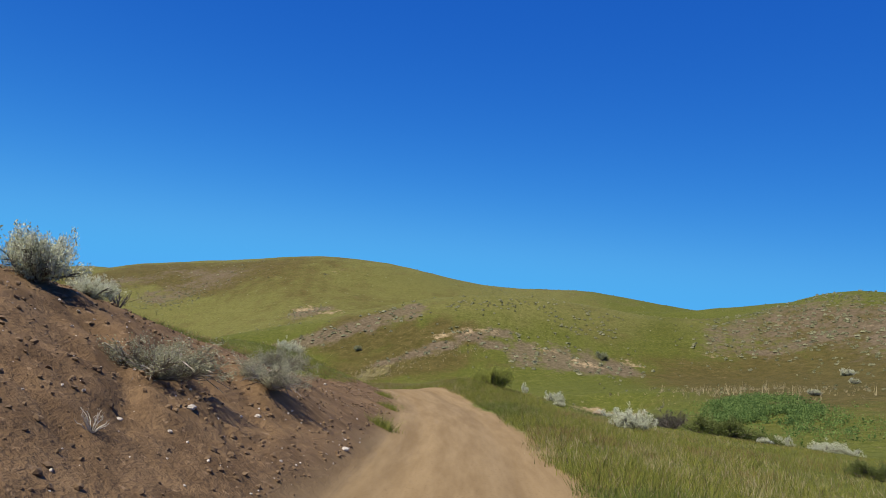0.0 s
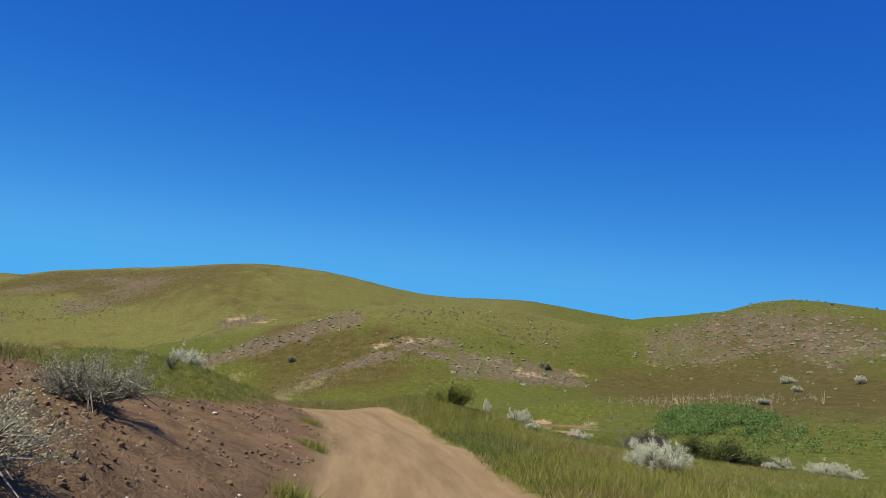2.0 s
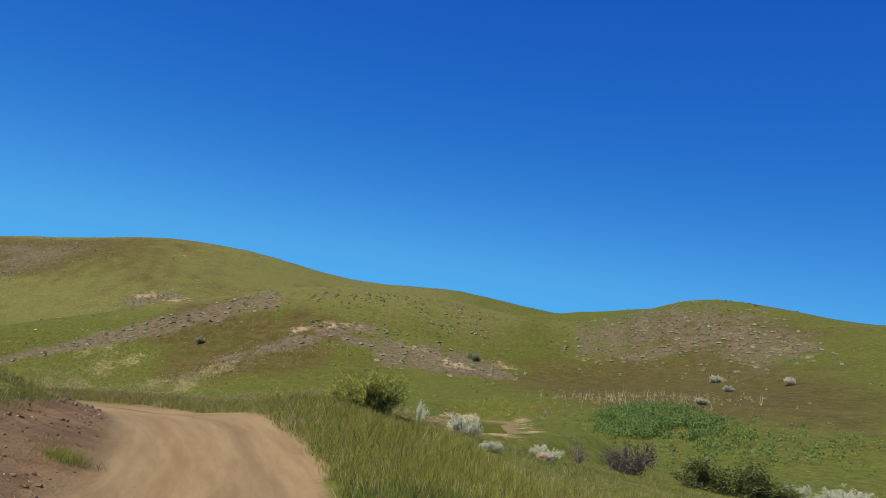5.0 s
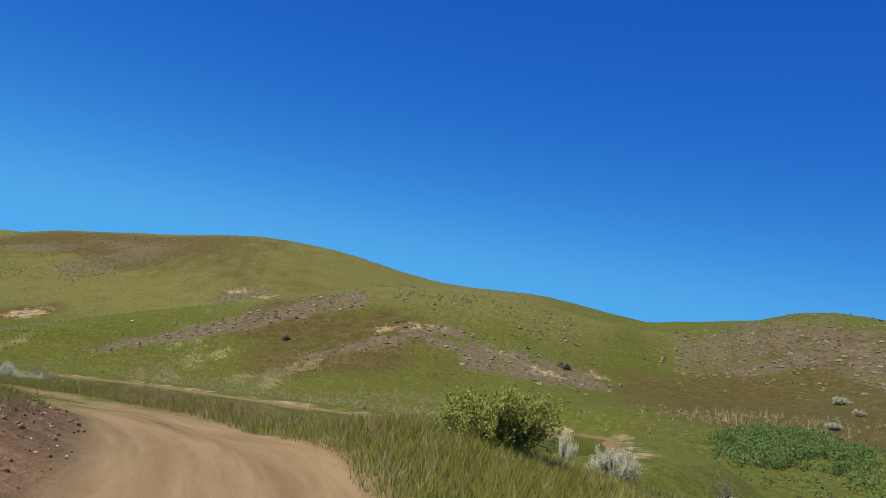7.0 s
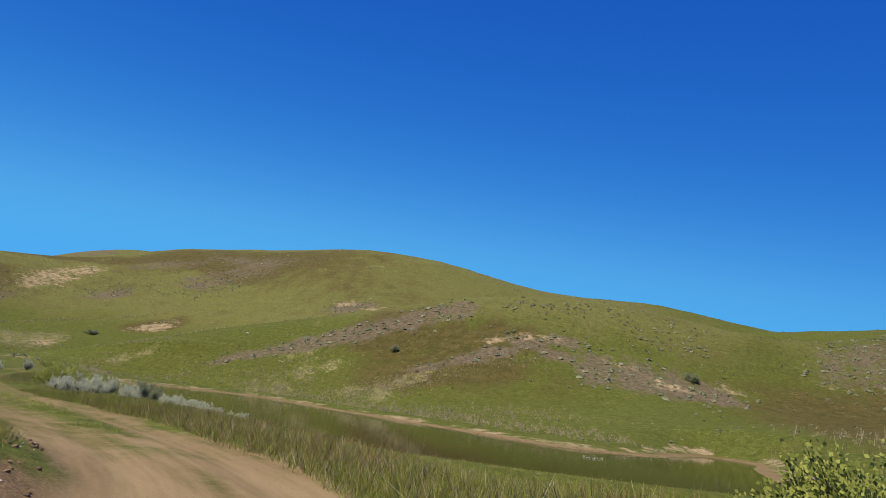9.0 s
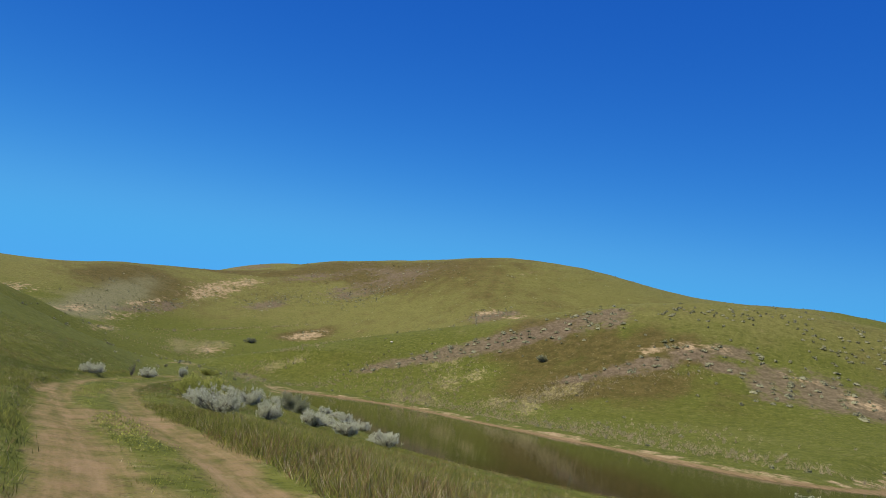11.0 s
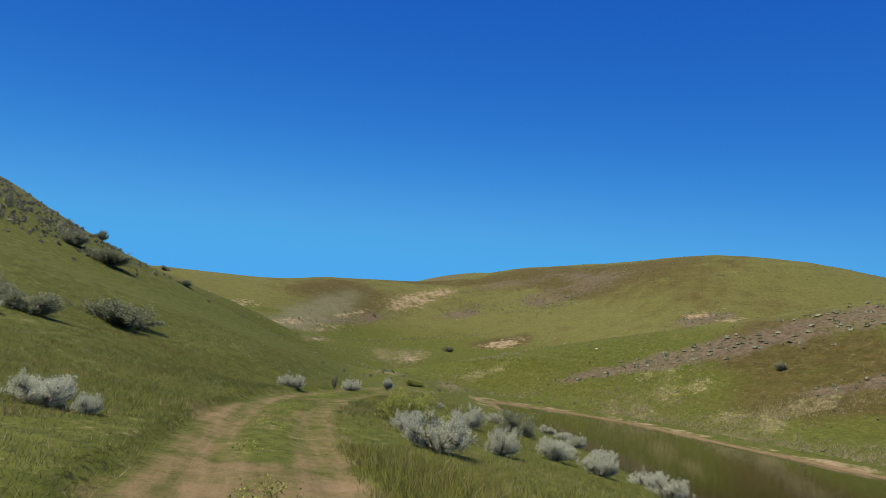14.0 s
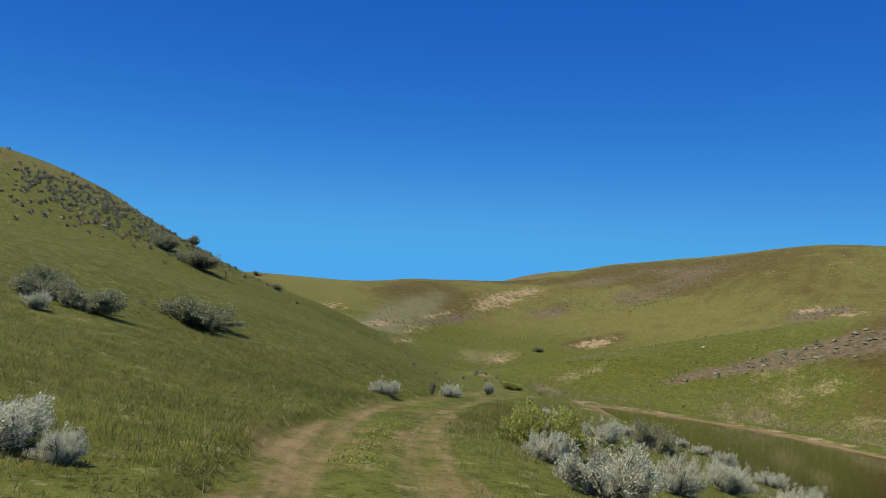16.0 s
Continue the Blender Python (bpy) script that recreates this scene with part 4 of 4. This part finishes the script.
shrub("silver", 5.96, 76.51, 2.79, 1.17)
shrub("silver", -26.65, 78.79, 1.25, 0.60)
shrub("silver", -24.67, 76.76, 1.17, 0.56)
shrub("leafy", -51.04, 97.40, 2.35, 0.94)
shrub("silver", 78.66, 113.68, 2.57, 1.50)
shrub("silver", 67.73, 114.03, 2.04, 1.02)
shrub("silver", 75.38, 129.04, 2.82, 1.54)
shrub("silver", 50.10, 94.12, 2.37, 0.91)
shrub("gnarled", -3.39, 7.60, 1.75, 0.50)
shrub("gnarled", -2.60, 9.60, 1.20, 0.48)
shrub("gnarled", -3.35, 13.00, 1.35, 0.52)
shrub("dead", -5.60, 10.90, 0.60, 0.50)
shrub("silver", -17.20, 51.20, 1.90, 0.95)
shrub("silver", -19.80, 53.60, 1.10, 0.75)
shrub("silver", -19.40, 64.20, 1.44, 0.65)
shrub("silver", -15.20, 62.20, 1.56, 0.65)
shrub("silver", -32.00, 60.70, 1.50, 0.70)
shrub("silver", -18.20, 60.60, 1.62, 0.86)
shrub("silver", -22.30, 73.10, 1.32, 0.76)
shrub("silver", -16.30, 60.20, 1.56, 0.81)
shrub("silver", -29.50, 69.50, 1.20, 0.43)
shrub("silver", -27.00, 72.50, 1.44, 0.65)
shrub("silver", -19.70, 43.20, 1.40, 0.54)
shrub("silver", -18.90, 43.55, 0.55, 0.36)
shrub("silver", -5.18, 8.00, 1.15, 0.72)
shrub("silver", -5.20, 9.30, 0.90, 0.40)
shrub("olive", -6.00, 7.40, 0.90, 0.50)
shrub("shady", 15.50, 35.20, 2.20, 0.70)
shrub("silver", 17.20, 35.60, 1.30, 0.60)
shrub("silver", 21.60, 37.20, 1.50, 0.50)


# ---- grass, far brush, stones ----
def near_path(x, y):
    best = np.full(np.shape(x), 1e9)
    for k in range(0, len(ROADLINE), 4):
        if -8 < ROADLINE[k, 1] < 60:
            best = np.minimum(best, np.hypot(x - ROADLINE[k, 0], y - ROADLINE[k, 1]))
    return best


def blades(rng, x, y, z, per, high, wide, lean=0.35):
    """Tufts of pointed blades, rooted at x, y, z."""
    n = len(x) * per
    root = np.repeat(np.stack([x, y, z - 0.02], -1), per, 0) + np.c_[rng.normal(0, 0.08, (n, 2)), np.zeros(n)]
    tall = np.repeat(high, per) * rng.uniform(0.6, 1.25, n)
    turn = rng.uniform(0, 2 * math.pi, n)
    side = np.stack([np.cos(turn), np.sin(turn), np.zeros(n)], -1) * (wide * (0.6 + tall / 0.5))[:, None]
    tip = root + np.c_[rng.normal(0, lean * 1.5, (n, 2)) * tall[:, None], tall]
    return np.stack([root - side, root + side, tip], 1).reshape(-1, 3), np.arange(3 * n).reshape(-1, 3)


def build_grass():
    rng = np.random.default_rng(5)
    n = 620000
    x, y = rng.uniform(-62, 32, n), rng.uniform(-6, 84, n)
    d = near_path(x, y)
    keep = rng.uniform(0, 1, n) < np.clip(1.12 - d / 26, 0.04, 1) ** 1.6
    x, y = x[keep], y[keep]
    k = rng.integers(0, len(ROADLINE), 190000)
    off = 1.3 + 4.6 * rng.uniform(0, 1, k.size) ** 1.3
    along = ROADLINE[np.minimum(k + 1, len(ROADLINE) - 1), :2] - ROADLINE[np.maximum(k - 1, 0), :2]
    along /= np.linalg.norm(along, axis=1, keepdims=True)
    vx, vy = ROADLINE[k, 0] + along[:, 1] * off + rng.normal(0, 0.2, k.size), ROADLINE[k, 1] - along[:, 0] * off + rng.normal(0, 0.3, k.size)
    verge = (vy > 7) & (vy < 48)
    x, y = np.r_[x, vx[verge]], np.r_[y, vy[verge]]
    side, _, foot = road_at(x, y)
    pond = pond_at(x, y)
    limit = np.interp(foot, [6, 12, 16, 22, 28, 32, 36], [6.7, 5.9, 4.6, 3.4, 2.5, 2.1, 1.7])
    patchy = fractal(x, y, 3.0, 3, 51)
    ok = (pond > 0.6) & np.where(side > 0, side > limit + 0.5 * (patchy - 0.5), -side > 1.42 + 0.9 * (patchy - 0.5))
    crown = (np.abs(side) < 0.45) & (foot > 37) & (rng.uniform(0, 1, x.size) < 0.5) & (patchy > 0.42)
    ok |= crown
    ok &= (patchy > 0.30) | (rng.uniform(0, 1, x.size) < 0.3)
    x, y, crown, patchy, side, foot = x[ok], y[ok], crown[ok], patchy[ok], side[ok], foot[ok]
    z = land(x, y)
    rank = np.where((side < -1.6) & (side > -6.5), np.interp(foot, [4, 10, 24, 30, 42, 48], [0.3, 0.6, 0.9, 1, 1, 0.3]), 0.25)
    high = np.where(crown, 0.07, 0.06 + 0.08 * patchy + 0.08 * rank) * rng.uniform(0.6, 1.2, x.size)
    damp = fractal(x, y, 7, 3, 81) + 0.05 * ((side > 2) & (foot > 38)) - 0.10 * rank
    dice = rng.uniform(0, 1, x.size)
    dry = dice < 0.05 + 0.10 * (fractal(x, y, 6, 2, 77) > 0.56)
    seedy = ~dry & (dice > 0.96 - 0.16 * (fractal(x, y, 4.5, 3, 78) > 0.57)) & ~crown
    deep = ~dry & ~seedy & (damp > 0.56)
    plain = ~dry & ~seedy & ~deep
    for name, mat, pick, grow, label in (("grass", GRASS, plain, 1.0, "green spring grass beside the dirt road"), ("lush_grass", DEEP_GRASS, deep, 1.0, "deep green lush grass on the slope"),
                                         ("dry_grass", STRAW, dry, 1.1, "dry straw-coloured grass among green grass"), ("seeding_grass", SEED_GRASS, seedy, 1.25, "reddish seeding grass stalks among green grass")):
        v, f = blades(rng, x[pick], y[pick], z[pick], 6, high[pick] * grow, 0.0050)
        tagged(new(name, mesh_from(name, v, f, mat)), label, "grass", kind="stuff")


build_grass()


def build_reeds():
    """Tall pale stalks and tussocks on the slopes by the pond."""
    rng = np.random.default_rng(12)
    xs, ys = [], []
    for cx, cy, a, b, turn, n in ((42, 107, 9, 9, 20, 110), (-30, 138, 9, 3, -35, 330), (-45, 148, 8, 3, -30, 330), (-8, 121, 9, 2.5, -40, 330), (8, 108, 9, 2, -45, 220),
                                  (-63, 152, 6, 2, 60, 160), (-120, 232, 22, 2, 20, 300), (50, 98, 8, 4, 30, 90), (-25, 145, 7, 2.5, 30, 260), (-17, 147, 7, 2.5, 20, 240), (0, 125, 8, 3, -30, 160), (-81, 161, 9, 3, 60, 260), (-150, 226, 16, 4, 50, 260), (-180, 262, 24, 3, 50, 200), (-43, 151, 6, 4, 60, 200), (-20, 126, 14, 2, -38, 260)):
        u, v = rng.normal(0, a, n), rng.normal(0, b, n)
        c, s = math.cos(radians(turn)), math.sin(radians(turn))
        xs.append(cx + u * c - v * s), ys.append(cy + u * s + v * c)
    for what, cx, cy, a, b, turn, amount in PATCHES:
        if what == "straw":
            n = int(20 + 2.2 * a * b * amount)
            u, v = rng.normal(0, 0.6 * a, n), rng.normal(0, 0.6 * b, n)
            c, s = math.cos(radians(turn)), math.sin(radians(turn))
            xs.append(cx + u * c - v * s), ys.append(cy + u * s + v * c)
    u = rng.uniform(0, 1, 150)
    xs.append(np.interp(u, [0, 0.25, 0.5, 0.75, 1], [-195, -186, -178, -167, -151]) + rng.normal(0, 0.5, u.size))
    ys.append(np.interp(u, [0, 0.25, 0.5, 0.75, 1], [251, 268, 278, 289, 298]) + rng.normal(0, 0.5, u.size))
    x, y = np.concatenate(xs), np.concatenate(ys)
    row = np.arange(x.size) >= x.size - u.size
    ok = pond_at(x, y) > 0.8
    x, y, row = x[ok], y[ok], row[ok]
    v, f = blades(rng, x, y, land(x, y), 14, rng.uniform(0.2, 0.62, x.size) * np.where(row, 2.0, 1), 0.009, 0.3)
    tagged(new("reeds", mesh_from("reeds", v, f, STRAW)), "pale dry tussock grass on the slopes round the pond", "tall grass", kind="stuff")


build_reeds()


def build_tall_stalks():
    """Tall dry weed stalks standing above the green weeds."""
    rng = np.random.default_rng(14)
    x, y = np.r_[rng.normal(40, 5.5, 50), rng.normal(50, 6, 30)], np.r_[rng.normal(103, 7, 50), rng.normal(101, 8, 30)]
    v, f = blades(rng, x, y, land(x, y), 4, rng.uniform(0.5, 1.7, x.size), 0.010, 0.12)
    tagged(new("tall_stalks", mesh_from("tall_stalks", v, f, STRAW)), "tall dry weed stalks above the green weeds", "tall grass", kind="stuff")


build_tall_stalks()


def grass_tuft(x, y, wide, high):
    """A clump of tall grass and weeds at the road's edge."""
    rng = np.random.default_rng(int(abs(x * 100 + y * 10)))
    n = 90
    px, py = x + rng.normal(0, wide * 0.3, n), y + rng.normal(0, wide * 0.3, n)
    v, f = blades(rng, px, py, land(px, py), 7, high * rng.uniform(0.4, 1.0, n), 0.004, 0.4)
    return tagged(new("grass_tuft", mesh_from("grass_tuft", v, f, GRASS)), "tuft of tall green grass at the edge of the dirt road", "grass", "grass tufts by the road", kind="stuff")


for place in ((-1.32, 13.7, 0.45, 0.28), (-1.7, 18.5, 0.4, 0.2), (-2.3, 23.4, 0.4, 0.2)):
    grass_tuft(*place)


def build_nettles():
    rng = np.random.default_rng(23)
    n = 2300
    r, t = np.sqrt(rng.uniform(0, 1, n)), rng.uniform(0, 2 * math.pi, n)
    u, v = 12.0 * r * np.cos(t), 6.2 * r * np.sin(t)
    x, y = 37.4 + 0.46 * u - 0.89 * v + rng.normal(0, 0.7, n), 82 + 0.89 * u + 0.46 * v + rng.normal(0, 0.7, n)
    x = np.r_[x, 37 + rng.normal(0, 5.5, 420)]
    y = np.r_[y, 70 + rng.normal(0, 5.0, 420)]
    ok = (fractal(x, y, 4.0, 3, 93) > 0.40) & (pond_at(x, y) > 2)
    x, y = x[ok], y[ok]
    n = x.size
    z = land(x, y) + 0.08 + (0.05 + 1.0 * fractal(x, y, 1.8, 2, 95)) * rng.uniform(0, 1, n)
    v, f = leaves(rng, np.stack([x, y, z], -1), np.tile((0, 0, 1.0), (n, 1)), 14, 0.20, 0.065, 0.22, 0.4)
    tagged(new("nettles", mesh_from("nettles", v, f, NETTLE)), "dense patch of broad-leaved green weeds", "weeds", kind="stuff")


build_nettles()


def build_road_weeds():
    """Low leafy weeds on the crown between the wheel tracks."""
    rng = np.random.default_rng(29)
    k = rng.integers(0, len(ROADLINE), 5200)
    x, y = ROADLINE[k, 0] + rng.normal(0, 0.26, k.size), ROADLINE[k, 1] + rng.uniform(-0.3, 0.3, k.size)
    ok = (y > 39) & (y < 62) & (fractal(x, y, 2.2, 3, 61) > np.interp(y, [33, 42, 50], [0.62, 0.5, 0.42]))
    x, y = x[ok], y[ok]
    z = land(x, y) + rng.uniform(0.0, 0.05, x.size)
    v, f = leaves(rng, np.stack([x, y, z], -1), np.tile((0, 0, 1.0), (x.size, 1)), 12, 0.034, 0.011, 0.05, 0.6)
    tagged(new("road_weeds", mesh_from("road_weeds", v, f, LEAFY)), "low bright green weeds between the wheel tracks", "weeds", kind="stuff")


build_road_weeds()


def build_far_brush():
    """Low brush dotted over the scree and the upper slopes."""
    rng = np.random.default_rng(31)
    xs, ys, ss = [], [], []
    for what, cx, cy, a, b, turn, amount in PATCHES:
        if what in ("lush", "ruddy", "straw"):
            continue
        n = int(min(110 if cy < 330 else 30, 3 + a * b * {"scree": 0.62, "bare": 0.2, "brush": 0.9, "dust_haze": 0.05, "scrub": 0.25}[what]))
        u, v = rng.normal(0, a * 0.62, n), rng.normal(0, b * 0.72, n)
        if what == "scree":
            v = np.round(v / 2.4) * 2.4 + rng.normal(0, 0.35, n)
        c, s = math.cos(radians(turn)), math.sin(radians(turn))
        xs.append(cx + u * c - v * s), ys.append(cy + u * s + v * c), ss.append(rng.uniform(0.5, 1.45, n) * (1.35 if what == "scree" else 1))
    n = 450
    xs.append(rng.uniform(-260, 150, n)), ys.append(rng.uniform(130, 420, n)), ss.append(rng.uniform(0.3, 0.9, n))
    n = 550
    xs.append(rng.normal(-108, 9, n)), ys.append(rng.normal(77, 8, n)), ss.append(rng.uniform(0.3, 1.2, n) ** 1.6)
    n = 800
    xs.append(rng.uniform(-230, 130, n)), ys.append(95 + 300 * rng.uniform(0, 1, n) ** 1.5), ss.append(rng.uniform(0.15, 0.5, n))
    x, y, s = np.concatenate(xs), np.concatenate(ys), np.concatenate(ss)
    ok = (pond_at(x, y) > 3) & (near_path(x, y) > 45)
    x, y, s = x[ok], y[ok], s[ok]
    pale = rng.uniform(0, 1, x.size) < np.where(x > 55, 0.5, np.where((x < -60) & (y < 130), 0.95, 0.8))
    s = s * 0.40
    ring = [(math.cos(i * math.pi / 4), math.sin(i * math.pi / 4)) for i in range(8)]
    dome = np.array([(c, q, -0.15) for c, q in ring] + [(0.86 * c, 0.86 * q, 0.38) for c, q in ring] + [(0.48 * c, 0.48 * q, 0.74) for c, q in ring] + [(0, 0, 0.86)])
    skin = [t for r in (0, 8) for i in range(8) for t in ((r + i, r + (i + 1) % 8, r + 8 + i), (r + (i + 1) % 8, r + 8 + (i + 1) % 8, r + 8 + i))] + [(16 + i, 16 + (i + 1) % 8, 24) for i in range(8)]
    skin = np.array(skin)
    for mat, pick, name in ((FAR_DARK, ~pale, "dark"), (FAR_PALE, pale, "pale")):
        k = int(pick.sum())
        at = np.stack([x[pick], y[pick], land(x[pick], y[pick])], -1)
        size = s[pick][:, None, None] * np.stack([rng.uniform(0.5, 1.05, k), rng.uniform(0.45, 0.8, k), rng.uniform(0.34, 0.64, k)], -1)[:, None]
        v = dome[None] * size * rng.uniform(0.72, 1.22, (k, 25, 1))
        v = v + at[:, None]
        f = (skin[None] + 25 * np.arange(k)[:, None, None]).reshape(-1, 3)
        tufts, blade = leaves(rng, v[:, 8:].reshape(-1, 3), np.tile((0, 0, 1.0), (k * 17, 1)), 3, 0.19, 0.055, 0.07, 0.5)
        v = np.concatenate([v.reshape(-1, 3), tufts])
        f = np.concatenate([f, (blade[:, [0, 1, 2]] + 25 * k), (blade[:, [0, 2, 3]] + 25 * k)])
        ob = new("far_brush", mesh_from("far_brush", v, f, mat))
        tagged(ob, name + " low sagebrush dotted over the distant hillsides", "brush", kind="stuff")


build_far_brush()


def stone_mesh(seed, mat):
    bm = bmesh.new()
    bmesh.ops.create_icosphere(bm, subdivisions=3, radius=0.5)
    for v in bm.verts:
        k = 1 + 0.35 * (noise.noise(v.co * 2.1 + Vector((seed, 0, 0)))) + 0.22 * noise.noise(v.co * 5.0) + 0.12 * noise.noise(v.co * 11.0)
        v.co = Vector((v.co.x * k, v.co.y * k * 0.8, v.co.z * k * 0.6))
    me = bpy.data.meshes.new("stone")
    bm.to_mesh(me)
    bm.free()
    me.materials.append(mat)
    return me


def rock_material(name, dark, light):
    mat, nt, bsdf, node = material(name)
    pos = node("ShaderNodeTexCoord").outputs["Object"]
    tex = node("ShaderNodeTexNoise", Vector=pos, Scale=4.0, Detail=8.0, Roughness=0.7)
    nt.links.new(mix(nt, ramp(nt, tex.outputs["Fac"], 0.3, 0.7), dark, light), bsdf.inputs["Base Color"])
    bsdf.inputs["Roughness"].default_value = 0.9
    bump = node("ShaderNodeBump", Strength=0.6, Distance=0.05, Height=tex.outputs["Fac"])
    nt.links.new(bump.outputs[0], bsdf.inputs["Normal"])
    return mat


WHITE_ROCK = rock_material("pale_quartz", (0.2772, 0.2442, 0.198), (0.72, 0.67, 0.58))
BROWN_ROCK = rock_material("brown_clod", (0.085, 0.053, 0.026), (0.185, 0.122, 0.062))


def build_pebbles():
    rng = np.random.default_rng(41)
    g = (1 + 5**0.5) / 2
    lump = np.array([p for a in (-1, 1) for c in (-g, g) for p in ((0, a, c), (a, c, 0), (c, 0, a))], float) / 1.9
    tri = np.array([t for t in itertools.combinations(range(12), 3) if all(np.linalg.norm(lump[i] - lump[j]) < 1.2 for i, j in itertools.combinations(t, 2))])
    out = np.einsum("ij,ij->i", np.cross(lump[tri[:, 1]] - lump[tri[:, 0]], lump[tri[:, 2]] - lump[tri[:, 0]]), lump[tri[:, 0]]) < 0
    tri[out] = tri[out][:, ::-1]
    for name, mat, n, lo, hi, label in (("pebbles", WHITE_ROCK, 700, 0.006, 0.022, "white stone chips lying on the cut bank"), ("clods", BROWN_ROCK, 4200, 0.006, 0.042, "crumbled brown clods on the cut bank")):
        x, y = rng.uniform(-8, 0, n * 3), rng.uniform(1, 34, n * 3)
        side, _, foot = road_at(x, y)
        ok = (side > 1.55) & (side < np.interp(foot, [6, 12, 16, 22, 28, 32], [7.0, 6.2, 4.8, 3.4, 2.6, 2.2]))
        ok &= rng.uniform(0, 1, x.size) < 0.25 + 0.75 * (fractal(x, y, 0.9, 2, 88) > 0.5)
        x, y = x[ok][:n], y[ok][:n]
        z = land(x, y)
        size = lo + (hi - lo) * rng.uniform(0, 1, x.size) ** 2.5
        v = lump[None] * size[:, None, None] * rng.uniform(0.6, 1.35, (x.size, 12, 1))
        t = rng.uniform(0, 6.28, x.size)
        c, s = np.cos(t)[:, None], np.sin(t)[:, None]
        v = np.stack([v[..., 0] * c - v[..., 1] * s, v[..., 0] * s + v[..., 1] * c, v[..., 2] * 0.8], -1) + np.stack([x, y, z + size * 0.2], -1)[:, None]
        f = (tri[None] + 12 * np.arange(x.size)[:, None, None]).reshape(-1, 3)
        tagged(new(name, mesh_from(name, v.reshape(-1, 3), f, mat)), label, "stones", kind="stuff")


build_pebbles()
TAN_ROCK = rock_material("tan_stone", (0.15, 0.12, 0.075), (0.30, 0.25, 0.165))
STONES = [stone_mesh(s, WHITE_ROCK) for s in (1, 2)] + [stone_mesh(s, BROWN_ROCK) for s in (3, 4)] + [stone_mesh(5, TAN_ROCK)]


def stone(which, x, y, size, turn):
    ob = new("stone", STONES[which])
    ob.matrix_basis = pose(x, y, height(x, y) + 0.10 * size, 0, 0, turn) @ Matrix.Scale(size, 4)
    return tagged(ob, ("pale weathered stone on bare soil", "brown crumbling rock in the cut bank", "tan slab of rock in the meadow")[which // 2], "stone", "stones on the bank")


stone(0, -1.44, 9.56, 0.12, 10)
stone(0, -2.65, 6.95, 0.10, 60)
stone(1, -2.39, 8.45, 0.08, 20)
stone(1, -3.48, 18.51, 0.10, -60)
stone(0, -2.88, 5.90, 0.07, 0)
stone(1, -2.56, 6.24, 0.05, 30)
stone(2, -3.49, 6.14, 0.07, 0)
stone(2, -3.56, 7.62, 0.09, 40)
stone(2, -2.92, 7.27, 0.09, 80)
stone(3, -3.39, 7.66, 0.09, 20)
stone(3, -3.51, 7.12, 0.07, 10)
stone(3, -3.91, 18.30, 0.07, 10)
stone(0, -58.62, 171.31, 0.65, 0)
stone(4, 7.08, 32.84, 0.52, 5)
